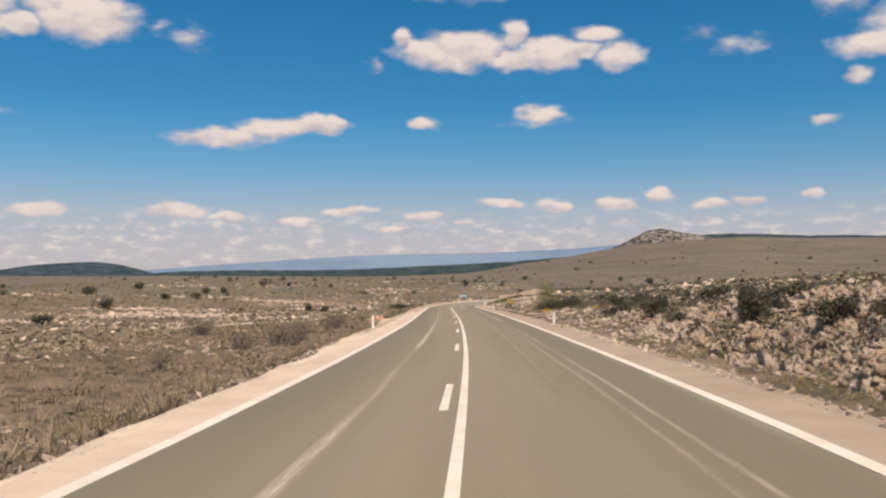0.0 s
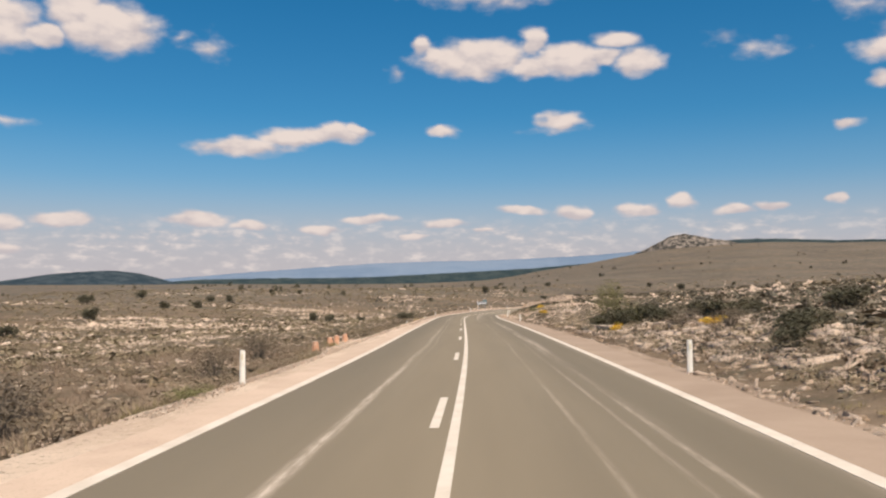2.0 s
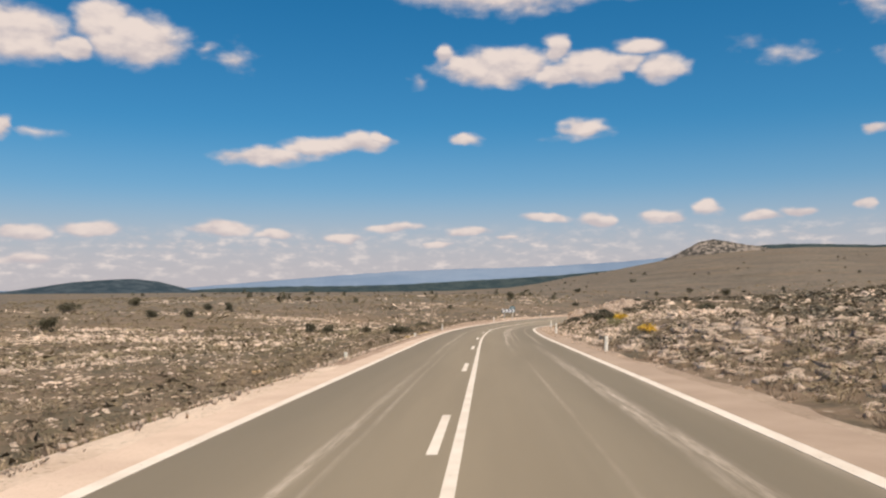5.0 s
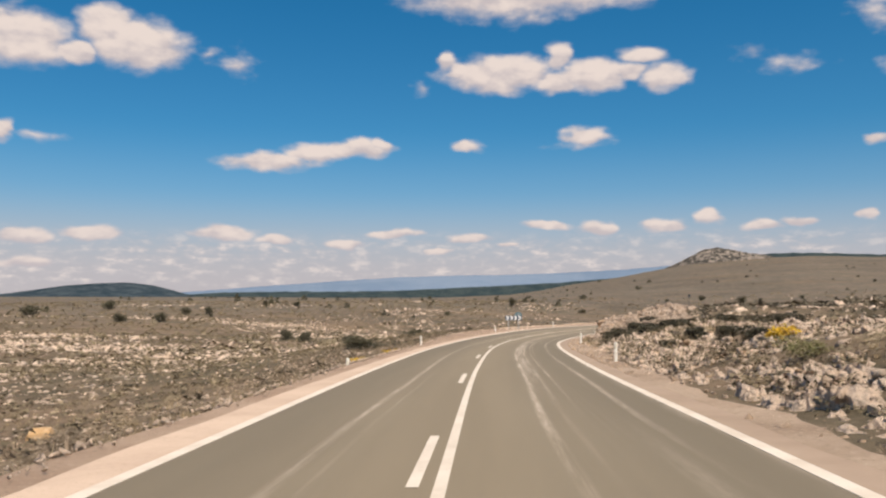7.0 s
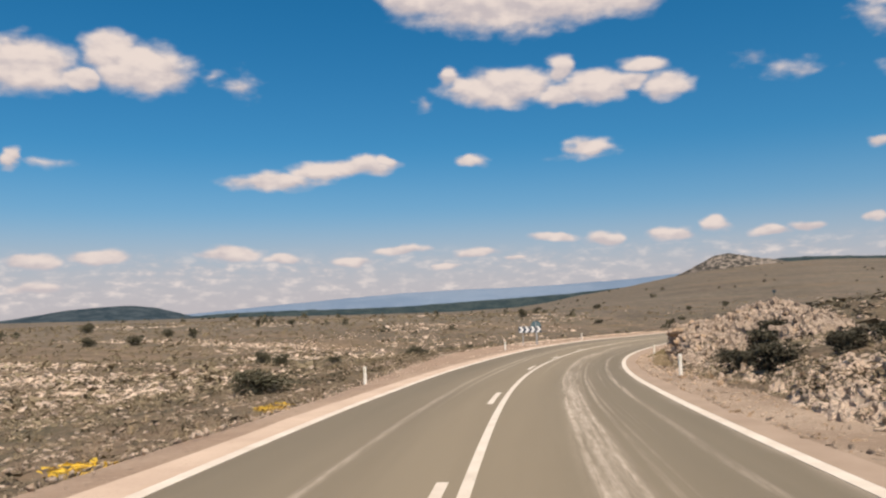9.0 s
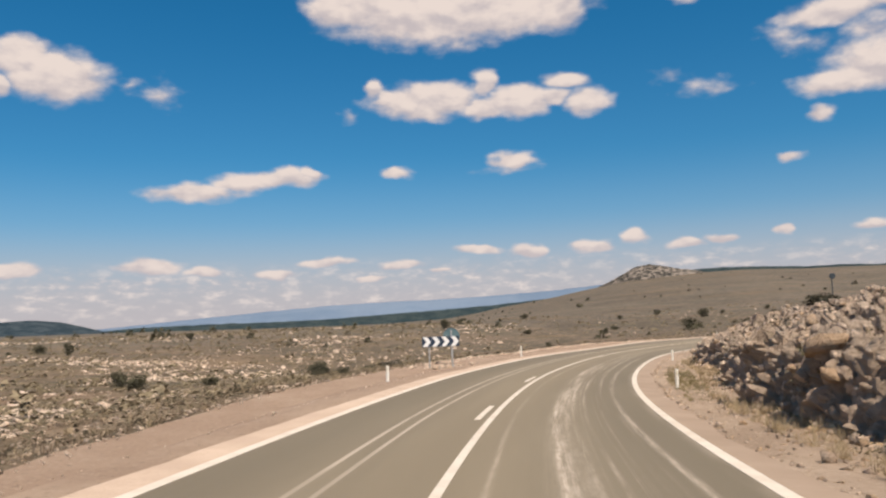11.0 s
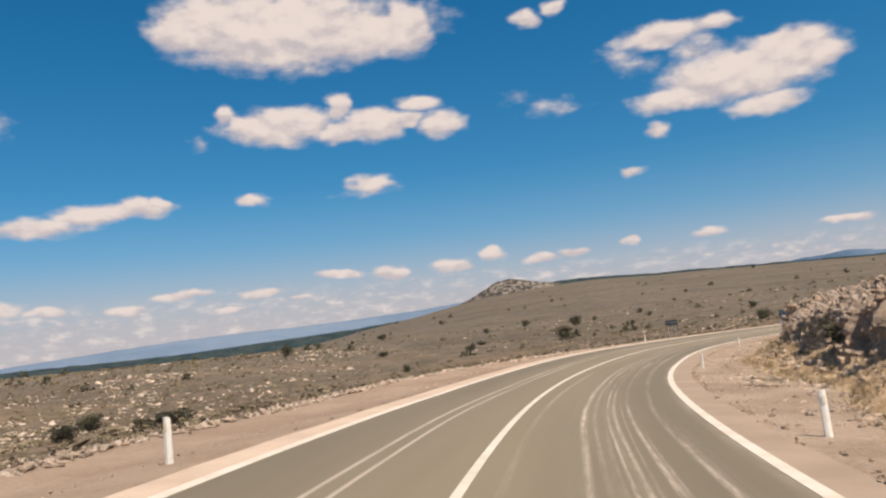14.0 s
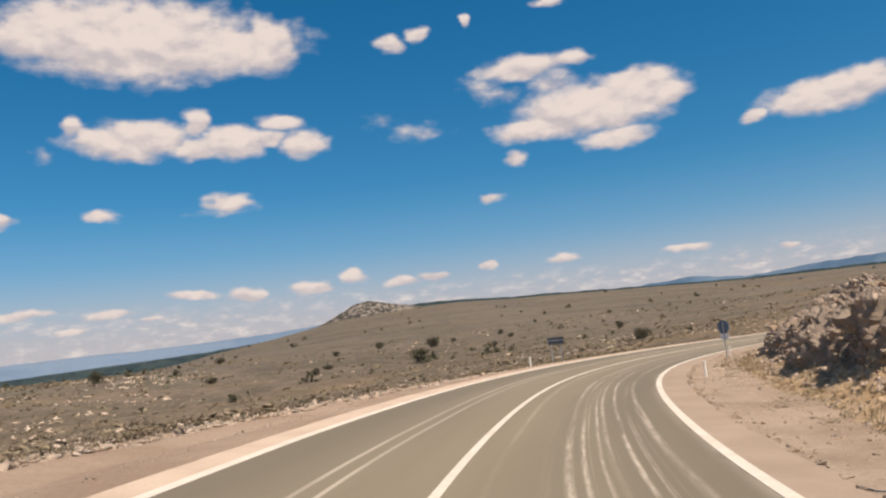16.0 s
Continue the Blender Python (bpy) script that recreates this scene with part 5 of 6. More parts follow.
def part(name, bm, mat, parent, label="", smooth_faces=False):
    """Links a bmesh as one mesh object under a thing or a part."""
    me = bpy.data.meshes.new(name)
    bm.to_mesh(me)
    bm.free()
    me.materials.append(mat)
    if smooth_faces:
        me.polygons.foreach_set("use_smooth", np.full(len(me.polygons), True))
    ob = new(name, me)
    ob.parent = parent
    if label:
        ob["label"] = label
    return ob


def box(sx, sy, sz, at=(0, 0, 0), bevel=0.0, top=(1.0, 1.0)):
    """A bevelled block standing on its base; top: how far its upper face narrows."""
    bm = bmesh.new()
    bmesh.ops.create_cube(bm, size=1.0)
    for v in bm.verts:
        k = top if v.co.z > 0 else (1.0, 1.0)
        v.co = Vector((v.co.x * sx * k[0], v.co.y * sy * k[1], (v.co.z + 0.5) * sz)) + Vector(at)
    if bevel:
        bmesh.ops.bevel(bm, geom=list(bm.edges), offset=bevel, segments=2, profile=0.6, affect="EDGES")
    return bm


def tube(radius, length, at=(0, 0, 0), sides=14, top=None):
    bm = bmesh.new()
    bmesh.ops.create_cone(bm, cap_ends=True, segments=sides, radius1=radius, radius2=radius if top is None else top, depth=length)
    bmesh.ops.translate(bm, verts=bm.verts, vec=Vector(at) + Vector((0, 0, length / 2)))
    return bm


def polygon(points, depth, y0):
    """A flat outline in x, z, given thickness towards -y."""
    bm = bmesh.new()
    a = [bm.verts.new((x, y0, z)) for x, z in points]
    b = [bm.verts.new((x, y0 - depth, z)) for x, z in points]
    bm.faces.new(a)
    bm.faces.new(b[::-1])
    for i in range(len(a)):
        j = (i + 1) % len(a)
        bm.faces.new((a[j], a[i], b[i], b[j]))
    bmesh.ops.recalc_face_normals(bm, faces=bm.faces)
    return bm


def thing(name, label, category, group=""):
    return tagged(new(name), label, category, group)


def stand(ob, x, y, turn=0.0, lean=0.0, sink=0.0):
    """Puts a thing on the ground at x, y."""
    s, u, z = road_place(np.array([x]), np.array([y]))
    inside = float(table(EDGE_LEFT, s)[0]) - 0.2 < u[0] < float(table(EDGE_RIGHT, s)[0])
    height = float(z[0] - sag(s, u)[0] - 0.02) if inside else top_of(x, y)
    ob.matrix_world = pose(x, y, height - sink, lean, 0, turn)
    return ob


def solid(name, colour, worn, rough=0.6, scale=8.0, metal=0.0, spec=0.4, amount=(0.5, 0.75)):
    m, n, b, at = surface(name, rough, spec)
    g = n.noise(at, scale, 6.0, 0.7)
    n.put(b.inputs["Base Color"], n.mix(n.ramp(g, *amount), colour, worn))
    n.put(b.inputs["Metallic"], metal)
    n.put(b.inputs["Roughness"], n.ramp(g, 0.3, 0.7, rough - 0.1, rough + 0.1))
    return m


white_plastic = solid("white_plastic", (0.80, 0.76, 0.69), (0.62, 0.56, 0.47), 0.5, 6.0)
black_plastic = solid("black_band", (0.030, 0.030, 0.032), (0.07, 0.065, 0.06), 0.5)
reflector_amber = solid("reflector", (0.72, 0.66, 0.50), (0.55, 0.48, 0.36), 0.25, 20.0)
galvanised = solid("galvanised_steel", (0.46, 0.45, 0.44), (0.33, 0.32, 0.31), 0.45, 18.0, 0.55)
sign_navy = solid("sign_navy", (0.020, 0.035, 0.062), (0.035, 0.05, 0.075), 0.35, 5.0)
sign_white = solid("sign_white", (0.78, 0.77, 0.76), (0.68, 0.66, 0.63), 0.35, 4.0)
sign_back = solid("sign_back", (0.13, 0.20, 0.22), (0.18, 0.25, 0.26), 0.5, 4.0, 0.3)
sign_blue = solid("sign_blue", (0.11, 0.165, 0.22), (0.14, 0.195, 0.245), 0.4, 4.0)
sign_dark = solid("sign_dark", (0.045, 0.055, 0.065), (0.075, 0.08, 0.085), 0.5, 4.0)
terracotta = solid("faded_red_concrete", (0.50, 0.255, 0.155), (0.58, 0.40, 0.29), 0.9, 5.0, 0, 0.2, (0.42, 0.68))
pink_top = solid("faded_white_paint", (0.60, 0.47, 0.39), (0.50, 0.33, 0.24), 0.9, 7.0, 0, 0.2)
concrete = solid("dusty_concrete", (0.46, 0.37, 0.29), (0.36, 0.29, 0.22), 0.92, 6.0, 0, 0.2)
ochre_stone = solid("ochre_stone", (0.44, 0.28, 0.14), (0.58, 0.45, 0.32), 0.92, 4.0, 0, 0.2)


def marker_post(x, y, lean=0.0, tall=0.74):
    """A white roadside delineator with a slanted head, a dark band and a reflector."""
    ob = thing("marker_post", "white plastic roadside marker post with slanted top", "marker post", "marker posts along the road")
    bm = bmesh.new()
    ring = ((-0.06, -0.035), (0.0, -0.055), (0.06, -0.035), (0.06, 0.03), (-0.06, 0.03))
    low = [bm.verts.new((px, py, -0.15)) for px, py in ring]
    high = [bm.verts.new((px * 0.92, py * 0.92, tall - (0.05 if py > 0 else 0.0))) for px, py in ring]
    bm.faces.new(low[::-1])
    bm.faces.new(high)
    for i in range(5):
        j = (i + 1) % 5
        bm.faces.new((low[i], low[j], high[j], high[i]))
    bmesh.ops.bevel(bm, geom=list(bm.edges), offset=0.006, segments=1, affect="EDGES")
    part("shaft", bm, white_plastic, ob)
    part("reflector", box(0.05, 0.012, 0.13, (0, -0.054, tall - 0.22), 0.004), reflector_amber, ob, "small pale reflector")
    return stand(ob, x, y, math.degrees(float(np.interp(y, RY[:330], RT[:330]))), lean)


first = None
for s0, u0, lean, tall in ((45.8, -4.9, 0, .74), (100.6, -5.05, 6, .32), (127.9, -4.95, -3, .30), (158.5, -6.4, 0, .74), (190.2, -5.85, 0, .76), (217.6, -5.3, 0, .74),
                           (46.4, 5.1, 0, .78), (100.9, 4.9, 4, .64), (129.0, 5.1, 0, .78), (156.0, 5.35, 0, .82), (189.6, 5.3, 3, .78), (218.6, 5.2, -5, .78),
                           (244.8, 5.1, 2, .74), (273.5, 5.7, 0, .74), (300.5, 5.5, 0, .74), (288.0, -5.4, 0, .7)):
    p = on_road(s0, u0)
    marker_post(float(p[0]), float(p[1]), lean, tall)


def chevron_board(x, y, turn, wide, high, clear):
    """A direction board of white arrow bands on navy, on two steel posts."""
    ob = thing("chevron_sign", "navy and white chevron bend sign on two steel posts", "road sign")
    board = part("board", box(wide, 0.035, high, (0, 0, clear), 0.008), sign_navy, ob, "navy sign board")
    n, gap = 4, wide / 4
    for i in range(n):
        x0 = -wide / 2 + gap * i + 0.03
        w, tip = gap * 0.50, gap * 0.40
        z0, z1, zm = clear + 0.015, clear + high - 0.015, clear + high / 2
        part("chevron", polygon(((x0, z0), (x0 + w, z0), (x0 + w + tip, zm), (x0 + w, z1), (x0, z1), (x0 + tip, zm)), 0.004, -0.0185), sign_white, board, "white arrow band")
    for px in (-wide * 0.31, wide * 0.31):
        post = part("post", box(0.085, 0.05, clear + high * 0.85 + 0.3, (px, 0.045, -0.3), 0.008), galvanised, ob, "galvanised steel post")
        part("clamp", box(0.13, 0.03, 0.05, (px, 0.022, clear + high * 0.3), 0.004), galvanised, post)
    return stand(ob, x, y, turn)


def round_sign(x, y, turn, radius, centre, name, label, face_mat, back_mat, plate=False):
    """A round sign on a post; its rim is turned back."""
    ob = thing(name, label, "road sign")
    part("post", box(0.08, 0.045, centre + radius * 0.75 + 0.3, (0, -0.035, -0.3), 0.008), galvanised, ob, "galvanised steel post")
    bm = tube(radius, 0.012, sides=36)
    bmesh.ops.rotate(bm, verts=bm.verts, cent=(0, 0, 0), matrix=Matrix.Rotation(radians(90), 3, "X"))
    bmesh.ops.translate(bm, verts=bm.verts, vec=(0, 0.02, centre))
    disc = part("disc", bm, back_mat, ob, "grey-green back of the sign")
    bm = bmesh.new()
    a = [[bm.verts.new((r * math.cos(t), yy, centre + r * math.sin(t))) for t in np.linspace(0, 2 * math.pi, 36, endpoint=False)]
         for r, yy in ((radius, 0.02), (radius * 1.01, -0.022), (radius * 0.965, -0.022), (radius * 0.96, 0.01))]
    for p, q in zip(a, a[1:]):
        for i in range(36):
            j = (i + 1) % 36
            bm.faces.new((p[i], p[j], q[j], q[i]))
    bmesh.ops.recalc_face_normals(bm, faces=bm.faces)
    part("rim", bm, back_mat, disc)
    for dz in (-0.3, 0.3):
        part("bracket", box(radius * 0.9, 0.02, 0.045, (0, 0.006, centre + dz * radius * 2), 0.003), back_mat, disc)
    if plate:
        part("plate", box(radius * 1.5, 0.02, radius * 0.7, (0, -0.01, centre - radius * 1.75), 0.006), sign_white, ob, "pale plate below the disc")
    return stand(ob, x, y, turn)


chevron_board(-3.80, 204.75, 7.0, 2.12, 0.57, 1.22)
round_sign(-3.22, 208.2, 12.0, 0.52, 1.74, "round_sign", "back of a round road sign on a steel post", sign_blue, sign_back)


def board_sign(x, y, turn, wide, high, clear):
    ob = thing("board_sign", "dark back of a rectangular road sign on two posts", "road sign")
    board = part("board", box(wide, 0.04, high, (0, 0, clear), 0.01), sign_dark, ob, "dark sign board")
    part("rail", box(wide * 0.98, 0.03, 0.05, (0, -0.03, clear + high * 0.5), 0.004), galvanised, board)
    for px in (-wide * 0.3, wide * 0.3):
        part("post", box(0.09, 0.06, clear + high * 0.8 + 0.3, (px, 0.05, -0.3), 0.008), galvanised, ob)
    return stand(ob, x, y, turn)


board_sign(48.2, 304.4, -28.0, 1.5, 0.68, 1.75)
round_sign(49.6, 280.8, -75.0, 0.46, 2.15, "round_sign", "blue-grey round road sign with a pale plate", sign_blue, sign_blue, True)
ob = thing("marker_pole", "slender pole with a small round head on the rock", "pole")
part("pole", tube(0.03, 2.75, (0, 0, -0.3), 10), sign_dark, ob)
bm = tube(0.16, 0.08, sides=20)
bmesh.ops.rotate(bm, verts=bm.verts, cent=(0, 0, 0), matrix=Matrix.Rotation(radians(90), 3, "X"))
bmesh.ops.translate(bm, verts=bm.verts, vec=(0, -0.06, 2.42))
part("head", bm, sign_dark, ob, "small dark round head")
ob.matrix_world = pose(18.2, 204.2, float(land(np.array([18.2]), np.array([204.2]))[0]))


def bollard(x, y, turn):
    """A squat tapered concrete marker with a paler top."""
    ob = thing("bollard", "squat faded red concrete bollard with pale top", "bollard", "bollards at the culvert")
    bm = bmesh.new()
    rings = []
    for k, (r, z) in enumerate(((0.20, -0.2), (0.192, 0.02), (0.155, 0.24), (0.118, 0.45), (0.108, 0.475), (0.08, 0.49))):
        rings.append([bm.verts.new((r * math.cos(t) * 1.0, r * math.sin(t) * 0.8, z)) for t in np.linspace(0, 2 * math.pi, 16, endpoint=False)])
    for p, q in zip(rings, rings[1:]):
        for i in range(16):
            j = (i + 1) % 16
            bm.faces.new((p[i], p[j], q[j], q[i]))
    bm.faces.new(rings[-1])
    body = part("body", bm, terracotta, ob)
    part("cap", tube(0.095, 0.022, (0, 0, 0.475), 16, 0.07), pink_top, body, "chipped paler top")
    ob.scale = (1, 1, 1)
    return stand(ob, x, y, turn, float(np.sin(x * 7) * 3))


for bx, by in ((-8.15, 64.3), (-8.2, 67.7), (-8.35, 70.1), (-8.28, 72.1)):
    bollard(bx, by, bx * 40 % 90)

ob = thing("culvert_slab", "low dusty concrete culvert head beside the shoulder", "slab")
part("slab", box(0.95, 1.7, 0.2, (0, 0, 0.12), 0.03), concrete, ob)
part("wall", box(0.8, 1.5, 0.55, (0, 0, -0.42), 0.02), concrete, ob)
stand(ob, 5.75, 70.6, 16, 0, 0.12)
ob = thing("boulder", "squared ochre boulder with a pale top", "boulder")
bm = box(1.0, 0.85, 0.95, (0, 0, -0.2), 0.2, (0.75, 0.8))
for v in bm.verts:
    v.co += Vector(noise.noise_vector(v.co * 2.0)) * 0.13
part("block", bm, ochre_stone, ob)
stand(ob, -20.0, 126.0, 25, 12)


# ---- shrubs ----
def leaf_cloud(seed, lobes, leaves, size, flat=0.8):
    """Leaves gathered on several lobes, about 1 across and 1 high; uneven, with gaps."""
    r = np.random.default_rng(seed)
    c = np.stack([r.uniform(-0.30, 0.30, lobes), r.uniform(-0.30, 0.30, lobes), r.uniform(0.16, 0.68, lobes)], -1)
    rad = r.uniform(0.16, 0.30, lobes)
    k = r.integers(0, lobes, leaves)
    d = r.normal(size=(leaves, 3))
    d /= np.linalg.norm(d, axis=1)[:, None]
    mid = c[k] + d * (rad[k] * r.uniform(0.45, 1.1, leaves) ** 0.6)[:, None]
    mid[:, 2] = np.clip(mid[:, 2], 0.02, None)
    v = mid[:, None, :] + r.normal(0, size, (leaves, 3, 3))
    return v.reshape(-1, 3), np.arange(leaves * 3).reshape(-1, 3), c


def twigs(seed, c, thick):
    """Stems that fork from the root towards the lobes."""
    r = np.random.default_rng(seed)
    bm = bmesh.new()
    for x, y, z in c:
        a, b = Vector((x * 0.12, y * 0.12, -0.04)), Vector((x, y, z))
        m = a.lerp(b, 0.5) + Vector(r.normal(0, 0.05, 3))
        for p, q, w0, w1 in ((a, m, thick, thick * 0.6), (m, b, thick * 0.6, thick * 0.25)):
            t = bmesh.ops.create_cone(bm, cap_ends=False, segments=5, radius1=w0, radius2=w1, depth=(q - p).length)["verts"]
            bmesh.ops.transform(bm, verts=t, matrix=Matrix.Translation((p + q) / 2) @ (q - p).to_track_quat("Z", "Y").to_matrix().to_4x4())
    return bm


bark = solid("grey_bark", (0.16, 0.13, 0.10), (0.10, 0.08, 0.06), 0.95, 12.0)
dark_leaf = make_scrub("dark_evergreen", (0.058, 0.056, 0.037), (0.092, 0.084, 0.055), (0.14, 0.125, 0.08), 1.2)
grey_leaf = make_scrub("leafless_grey_twigs", (0.125, 0.098, 0.074), (0.185, 0.144, 0.105), (0.25, 0.20, 0.145), 1.2)
olive_leaf = make_scrub("olive_leaves", (0.100, 0.102, 0.046), (0.160, 0.148, 0.066), (0.25, 0.215, 0.095), 0.9)
gorse_leaf = make_scrub("yellow_blossom", (0.62, 0.36, 0.035), (0.72, 0.46, 0.05), (0.30, 0.24, 0.05), 3.0)
grass_leaf = make_scrub("green_grass", (0.130, 0.135, 0.055), (0.205, 0.190, 0.085), (0.30, 0.25, 0.13), 1.5)


def shrub_kind(name, label, category, mat, seed, lobes, leaves, size, stems=True, group=""):
    """One shrub about a metre across, to be copied."""
    ob = thing(name, label, category, group)
    v, f, c = leaf_cloud(seed, lobes, leaves, size)
    me = bpy.data.meshes.new("crown")
    raw_mesh(me, v, f)
    me.materials.append(mat)
    crown = new("crown", me)
    crown.parent = ob
    if stems:
        part("stem", twigs(seed, c, 0.018), bark, ob)
    return ob


def plant(ob, x, y, wide, tall, first=[]):
    """Sets a shrub, or a copy of it, at x, y."""
    z = top_of(x, y) - 0.04
    m = Matrix.LocRotScale((x, y, z), Euler((0, 0, (x * 3.7 + y) % 6.28)), (wide, wide, tall))
    if ob.name not in first:
        first.append(ob.name)
        ob.matrix_world = m
        return ob
    made = copy_thing(ob, Matrix.Identity(4))
    made.matrix_basis = m
    return made


evergreen = shrub_kind("shrub", "dark evergreen shrub standing alone on the dry plain", "shrub", dark_leaf, 1, 14, 2300, 0.025, True, "shrubs on the plain")
for x, y, w, h in ((-8.2, 506, 5.0, 4.6), (88.3, 488.8, 6.2, 5.2), (110.5, 545, 6.0, 4.6), (98, 582, 4.2, 3.4), (53, 477, 3.2, 2.6), (147, 464, 3.4, 2.8), (147.6, 566, 3.2, 2.6),
                   (101, 376, 3.8, 2.6), (26.2, 428, 2.8, 2.4), (124, 560, 2.6, 2.0), (75, 560, 3.0, 2.6), (34, 623, 5.5, 3.4), (61, 500, 5.0, 1.8), (136, 527, 3.0, 2.0), (24, 484, 4.5, 2.2)):
    plant(evergreen, x, y, w, h)
for x, y, w, h in ((-37.6, 360, 7.0, 3.4), (-20.5, 325, 4.4, 2.2), (-54, 289, 4.5, 2.8), (-46, 302, 3.5, 1.8), (-147, 443, 5.0, 4.0),
                   (-138, 446, 5.0, 4.2), (-120, 520, 4.4, 3.4), (-128, 280, 7.0, 5.0), (-134, 389, 5.5, 4.0), (-190, 398, 8.0, 5.0), (-113, 211, 7.0, 3.2), (-62, 303, 4.6, 3.2)):
    plant(evergreen, x, y, w, h)
for x, y, w, h in ((-193, 465, 7.0, 5.0), (-146, 382, 6.0, 3.6), (-15.2, 161.5, 3.4, 1.3), (-9.6, 205.8, 1.1, 0.7), (-12.2, 214, 1.3, 0.8), (25, 90, 5.0, 2.0), (16.5, 85, 3.2, 1.3), (11.6, 160.3, 2.6, 1.2),
                   (9.7, 119.4, 1.8, 1.0), (8.4, 39.0, 1.5, 1.2), (12.5, 62.0, 2.2, 1.0), (8.1, 24.4, 1.1, 1.5), (8.3, 19.3, 1.3, 0.8), (9.2, 18.4, 1.2, 0.7), (9.0, 26.0, 1.5, 0.8), (7.9, 33.0, 1.1, 0.7), (8.6, 14.8, 1.2, 0.8), (10.8, 29.0, 2.0, 0.9), (8.6, 76.5, 2.0, 1.1), (6.4, 72.0, 1.9, 1.3), (7.4, 73.6, 2.0, 1.3), (5.8, 74.4, 1.6, 1.0), (8.6, 71.4, 1.8, 0.9), (11.9, 74.0, 3.4, 1.3), (9.6, 55.0, 1.7, 0.9), (8.2, 51.5, 1.4, 0.8), (11.2, 50.0, 1.9, 0.9), (22.5, 231.0, 1.8, 0.9), (17.5, 214.5, 1.6, 0.8)):
    plant(evergreen, x, y, w, h)
twiggy = shrub_kind("shrub", "leafless grey-brown thorny shrub at the verge", "shrub", grey_leaf, 2, 14, 3000, 0.012, True, "shrubs at the verge")
for x, y, w, h in ((-9.3, 38.7, 2.8, 1.35), (-8.9, 41.6, 2.6, 1.45), (-10.2, 35.8, 2.2, 1.1), (-9.9, 44.0, 2.0, 1.1), (-9.6, 55.3, 1.7, 1.4), (-10.9, 65.2, 2.5, 1.6), (-9.3, 24.6, 1.0, 0.8), (-15.8, 47.9, 2.4, 1.3), (9.3, 61.5, 1.9, 1.1), (8.0, 64.8, 1.5, 0.8), (9.2, 69.5, 2.0, 1.0), (-10.6, 111.2, 1.4, 0.6)):
    plant(twiggy, x, y, w, h)
gorse = shrub_kind("gorse_bush", "gorse bush covered with yellow-orange blossom", "bush", gorse_leaf, 3, 6, 420, 0.045, True, "flowering gorse")
for x, y, w, h in ((9.6, 66.0, 1.5, 0.5), (5.6, 67.8, 0.75, 0.55), (4.15, 106.4, 1.0, 0.62), (4.64, 120.4, 1.0, 0.6), (-10.7, 139.6, 1.7, 0.45), (-11.0, 149.8, 1.3, 0.4), (13.5, 64.5, 1.2, 0.5)):
    plant(gorse, x, y, w, h)
grassy = shrub_kind("grass_tuft", "rounded tuft of green grass below the bank", "grass", grass_leaf, 4, 12, 2200, 0.016, False, "green tufts")
for x, y, w, h in ((3.75, 116.4, 1.3, 0.7), (-5.9, 43.4, 0.9, 0.35), (5.0, 175.6, 0.9, 0.6), (-8.2, 67.5, 0.9, 0.4)):
    plant(grassy, x, y, w, h)

# dense, nearly black shrubs among the rubble of the right bank and on the crest of the cutting
black_leaf = make_scrub("blackish_evergreen", (0.042, 0.041, 0.030), (0.068, 0.062, 0.044), (0.115, 0.100, 0.070), 1.2)
cushion = shrub_kind("shrub", "dense dark rounded shrub growing on stony ground", "shrub", black_leaf, 6, 16, 2600, 0.030, True, "dark shrubs on the bank")
for x, y, w, h in ((4.1, 130.0, 1.25, 0.8), (4.5, 126.2, 1.1, 0.75), (4.6, 123.2, 1.2, 0.8), (4.5, 144.6, 1.7, 1.0), (5.6, 140.1, 1.5, 0.9), (8.1, 131.8, 1.9, 1.1), (7.4, 138.3, 1.5, 0.8), (3.0, 129.2, 0.9, 0.6),
                   (4.0, 153.2, 2.2, 1.4), (3.6, 155.4, 1.8, 1.2), (5.2, 150.8, 1.8, 1.1), (6.4, 147.6, 1.5, 0.9), (4.8, 142.7, 1.3, 0.8), (3.9, 158.2, 1.6, 1.1), (-16.1, 322, 8.0, 4.0), (-29.3, 317.5, 4.6, 3.4)):
    plant(cushion, x, y, w * 0.8, h * 0.72)
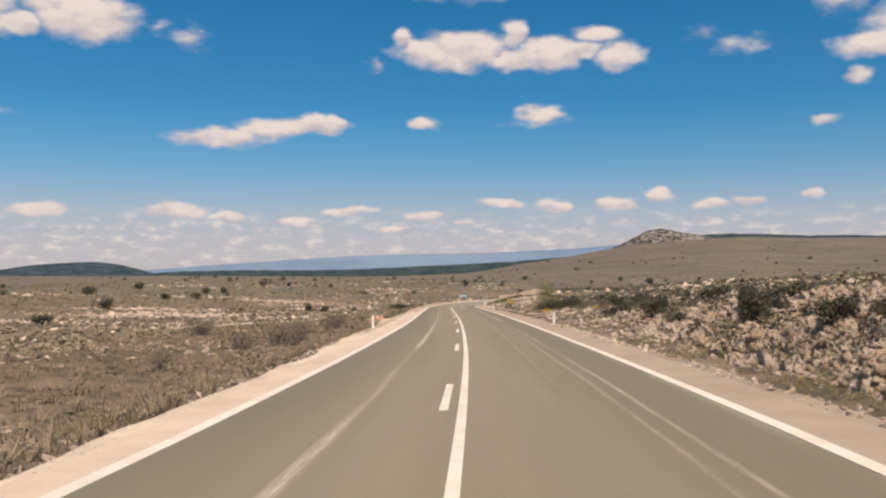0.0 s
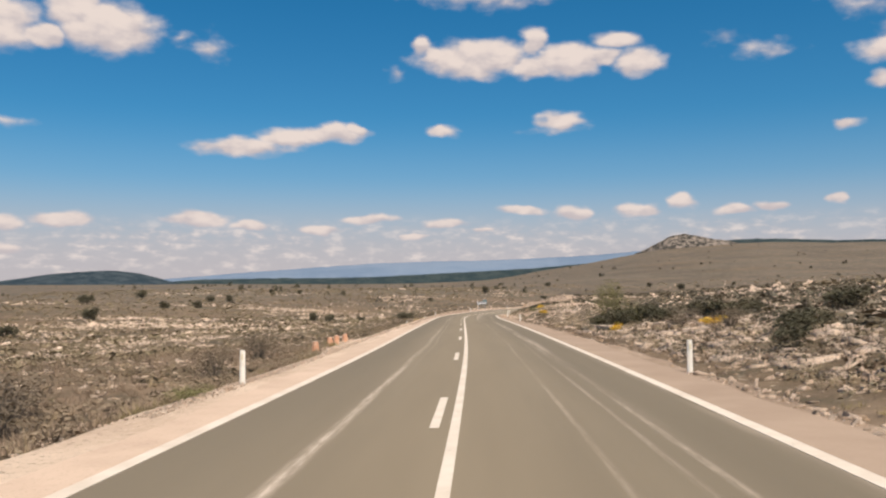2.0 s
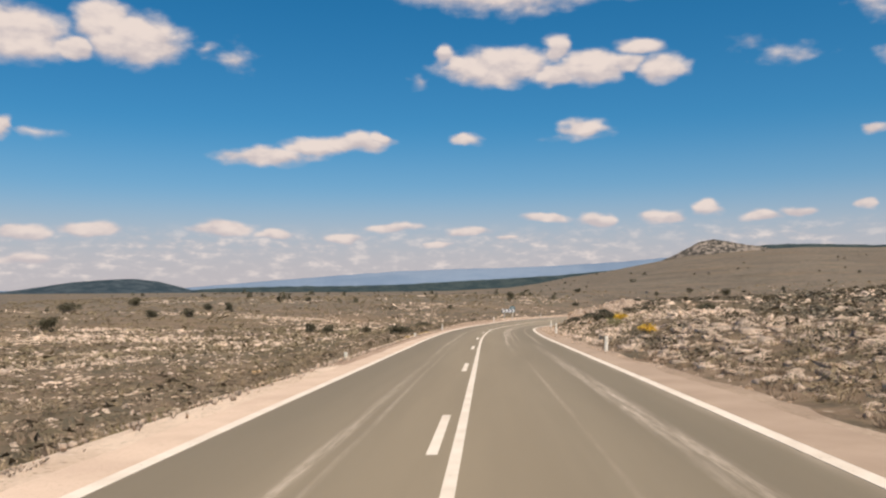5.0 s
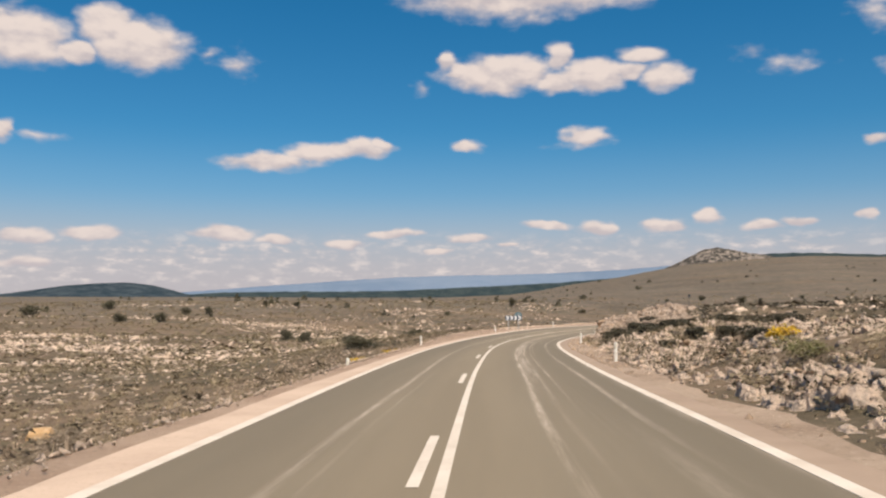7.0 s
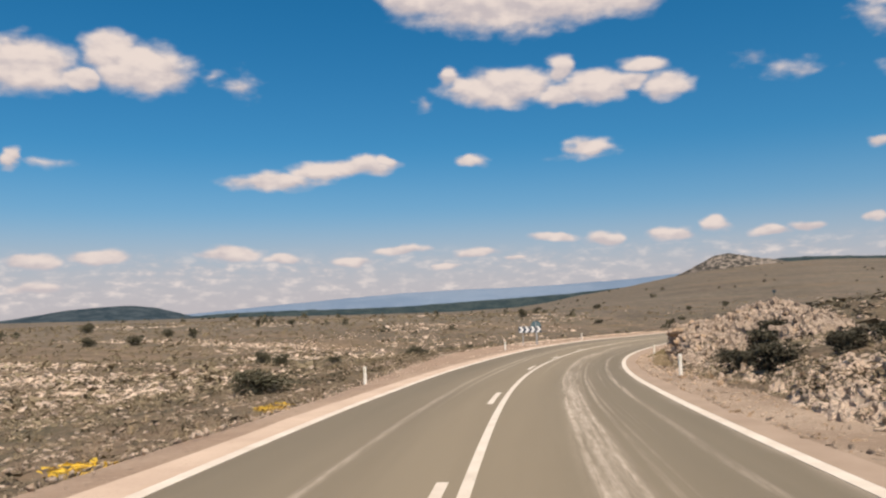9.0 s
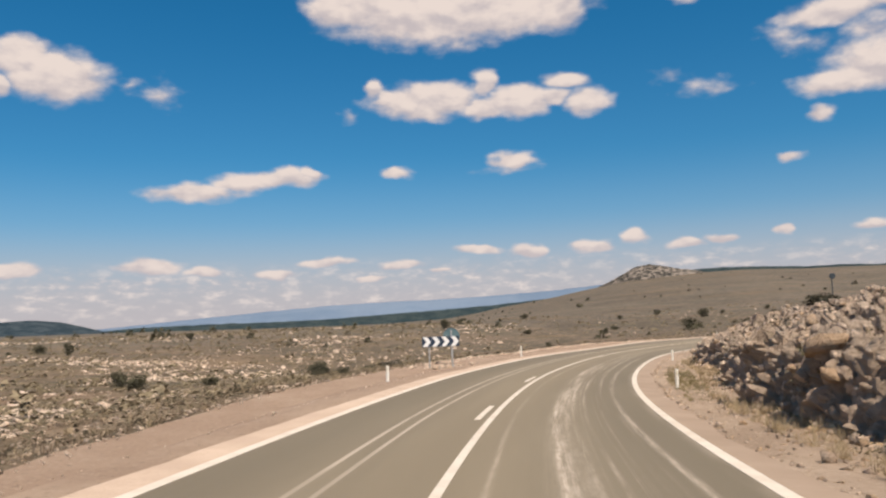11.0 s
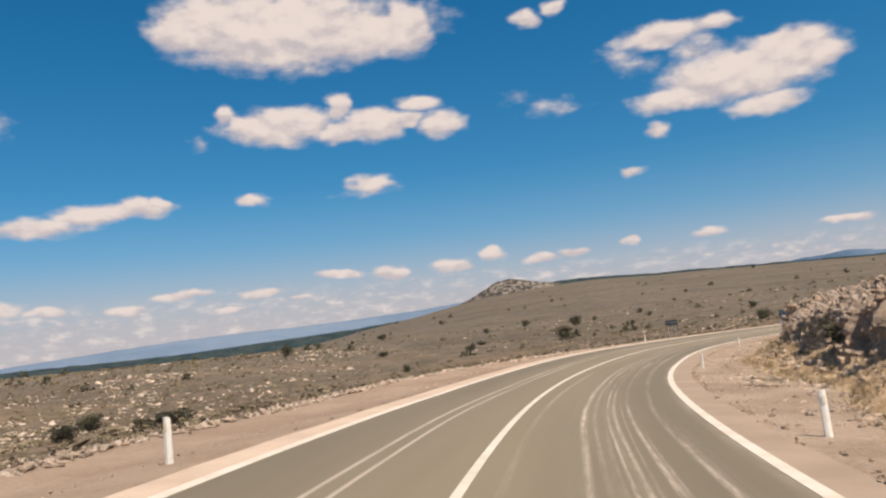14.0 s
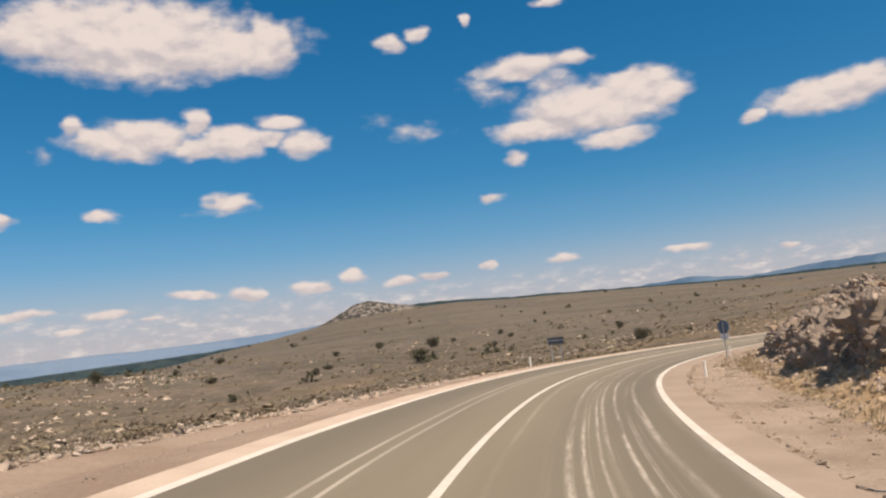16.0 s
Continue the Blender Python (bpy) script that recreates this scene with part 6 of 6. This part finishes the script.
for s0, u0, w, h in ((133, 12.6, 2.2, 0.9), (139, 13.4, 2.2, 1.0), (124, 12.6, 1.8, 0.9), (151, 10.6, 1.7, 0.9), (163.5, 9.6, 2.0, 1.1), (168, 10.6, 2.0, 1.0), (199, 12.8, 2.4, 1.0), (205, 13.4, 2.6, 1.0), (214, 12.6, 1.8, 0.9), (220, 13.2, 2.2, 1.1)):
    p = on_road(s0, u0)
    plant(cushion, float(p[0]), float(p[1]), w * 0.8, h * 0.8)

# the small tree beside the culvert
tree = thing("tree", "small sparse olive-green tree beside the road", "tree")
v, f, c = leaf_cloud(9, 22, 5600, 0.0085)
bend = np.stack([v[:, 0] * (1.15 - 0.45 * v[:, 2]), v[:, 1] * (1.15 - 0.45 * v[:, 2]), v[:, 2]], -1)
me = bpy.data.meshes.new("crown")
raw_mesh(me, bend, f)
me.materials.append(olive_leaf)
crown = new("crown", me)
crown.parent = tree
part("trunk", twigs(9, c, 0.014), bark, tree)
tree.matrix_world = Matrix.LocRotScale((6.1, 73.0, float(land(np.array([6.1]), np.array([73.0]))[0]) - 0.05), Euler((0, 0, 0.6)), (2.5, 2.5, 3.2))

# many more dark shrubs dotted over the far slopes, and the loose stones heaped at the sign
far = rng.uniform(0, 1, (420, 2))
az, r = np.radians(-45 + 105 * far[:, 0]), 330 + 1700 * far[:, 1] ** 1.3
x, y = MID[0] + r * np.sin(az), MID[1] + r * np.cos(az)
keep = fbm(x, y, 160, 61, 3) > -0.12
x, y, r = x[keep], y[keep], r[keep]
size = rng.lognormal(0.85, 0.45, len(x)).clip(1.2, 7.0)
DOMES = [clump(160 + k, 60, False, 0.13) for k in range(5)]
scatter("shrubs", DOMES, on_land(x, y), np.stack([size, size, size * 0.7], -1), dark_leaf, "dark shrubs dotted over the distant slopes", "shrubs", 0.05, 0.05)
n = 150
sx, sy = rng.normal(-3.75, 0.6, n), rng.normal(205.2, 1.1, n)
size = rng.lognormal(-2.15, 0.45, n).clip(0.05, 0.26)
heap = np.stack([sx, sy, np.zeros(n)], -1)
s_, u_, z_ = road_place(sx, sy)
heap[:, 2] = np.where(u_ > table(EDGE_LEFT, s_) - 0.2, z_ - sag(s_, u_) - 0.02, land(sx, sy))
ok = u_ < -4.9
scatter("stones", PEBBLES, heap[ok], size[ok], pale_stone, "loose pale stones heaped at the foot of the sign", "stones", 1.2, -0.2)
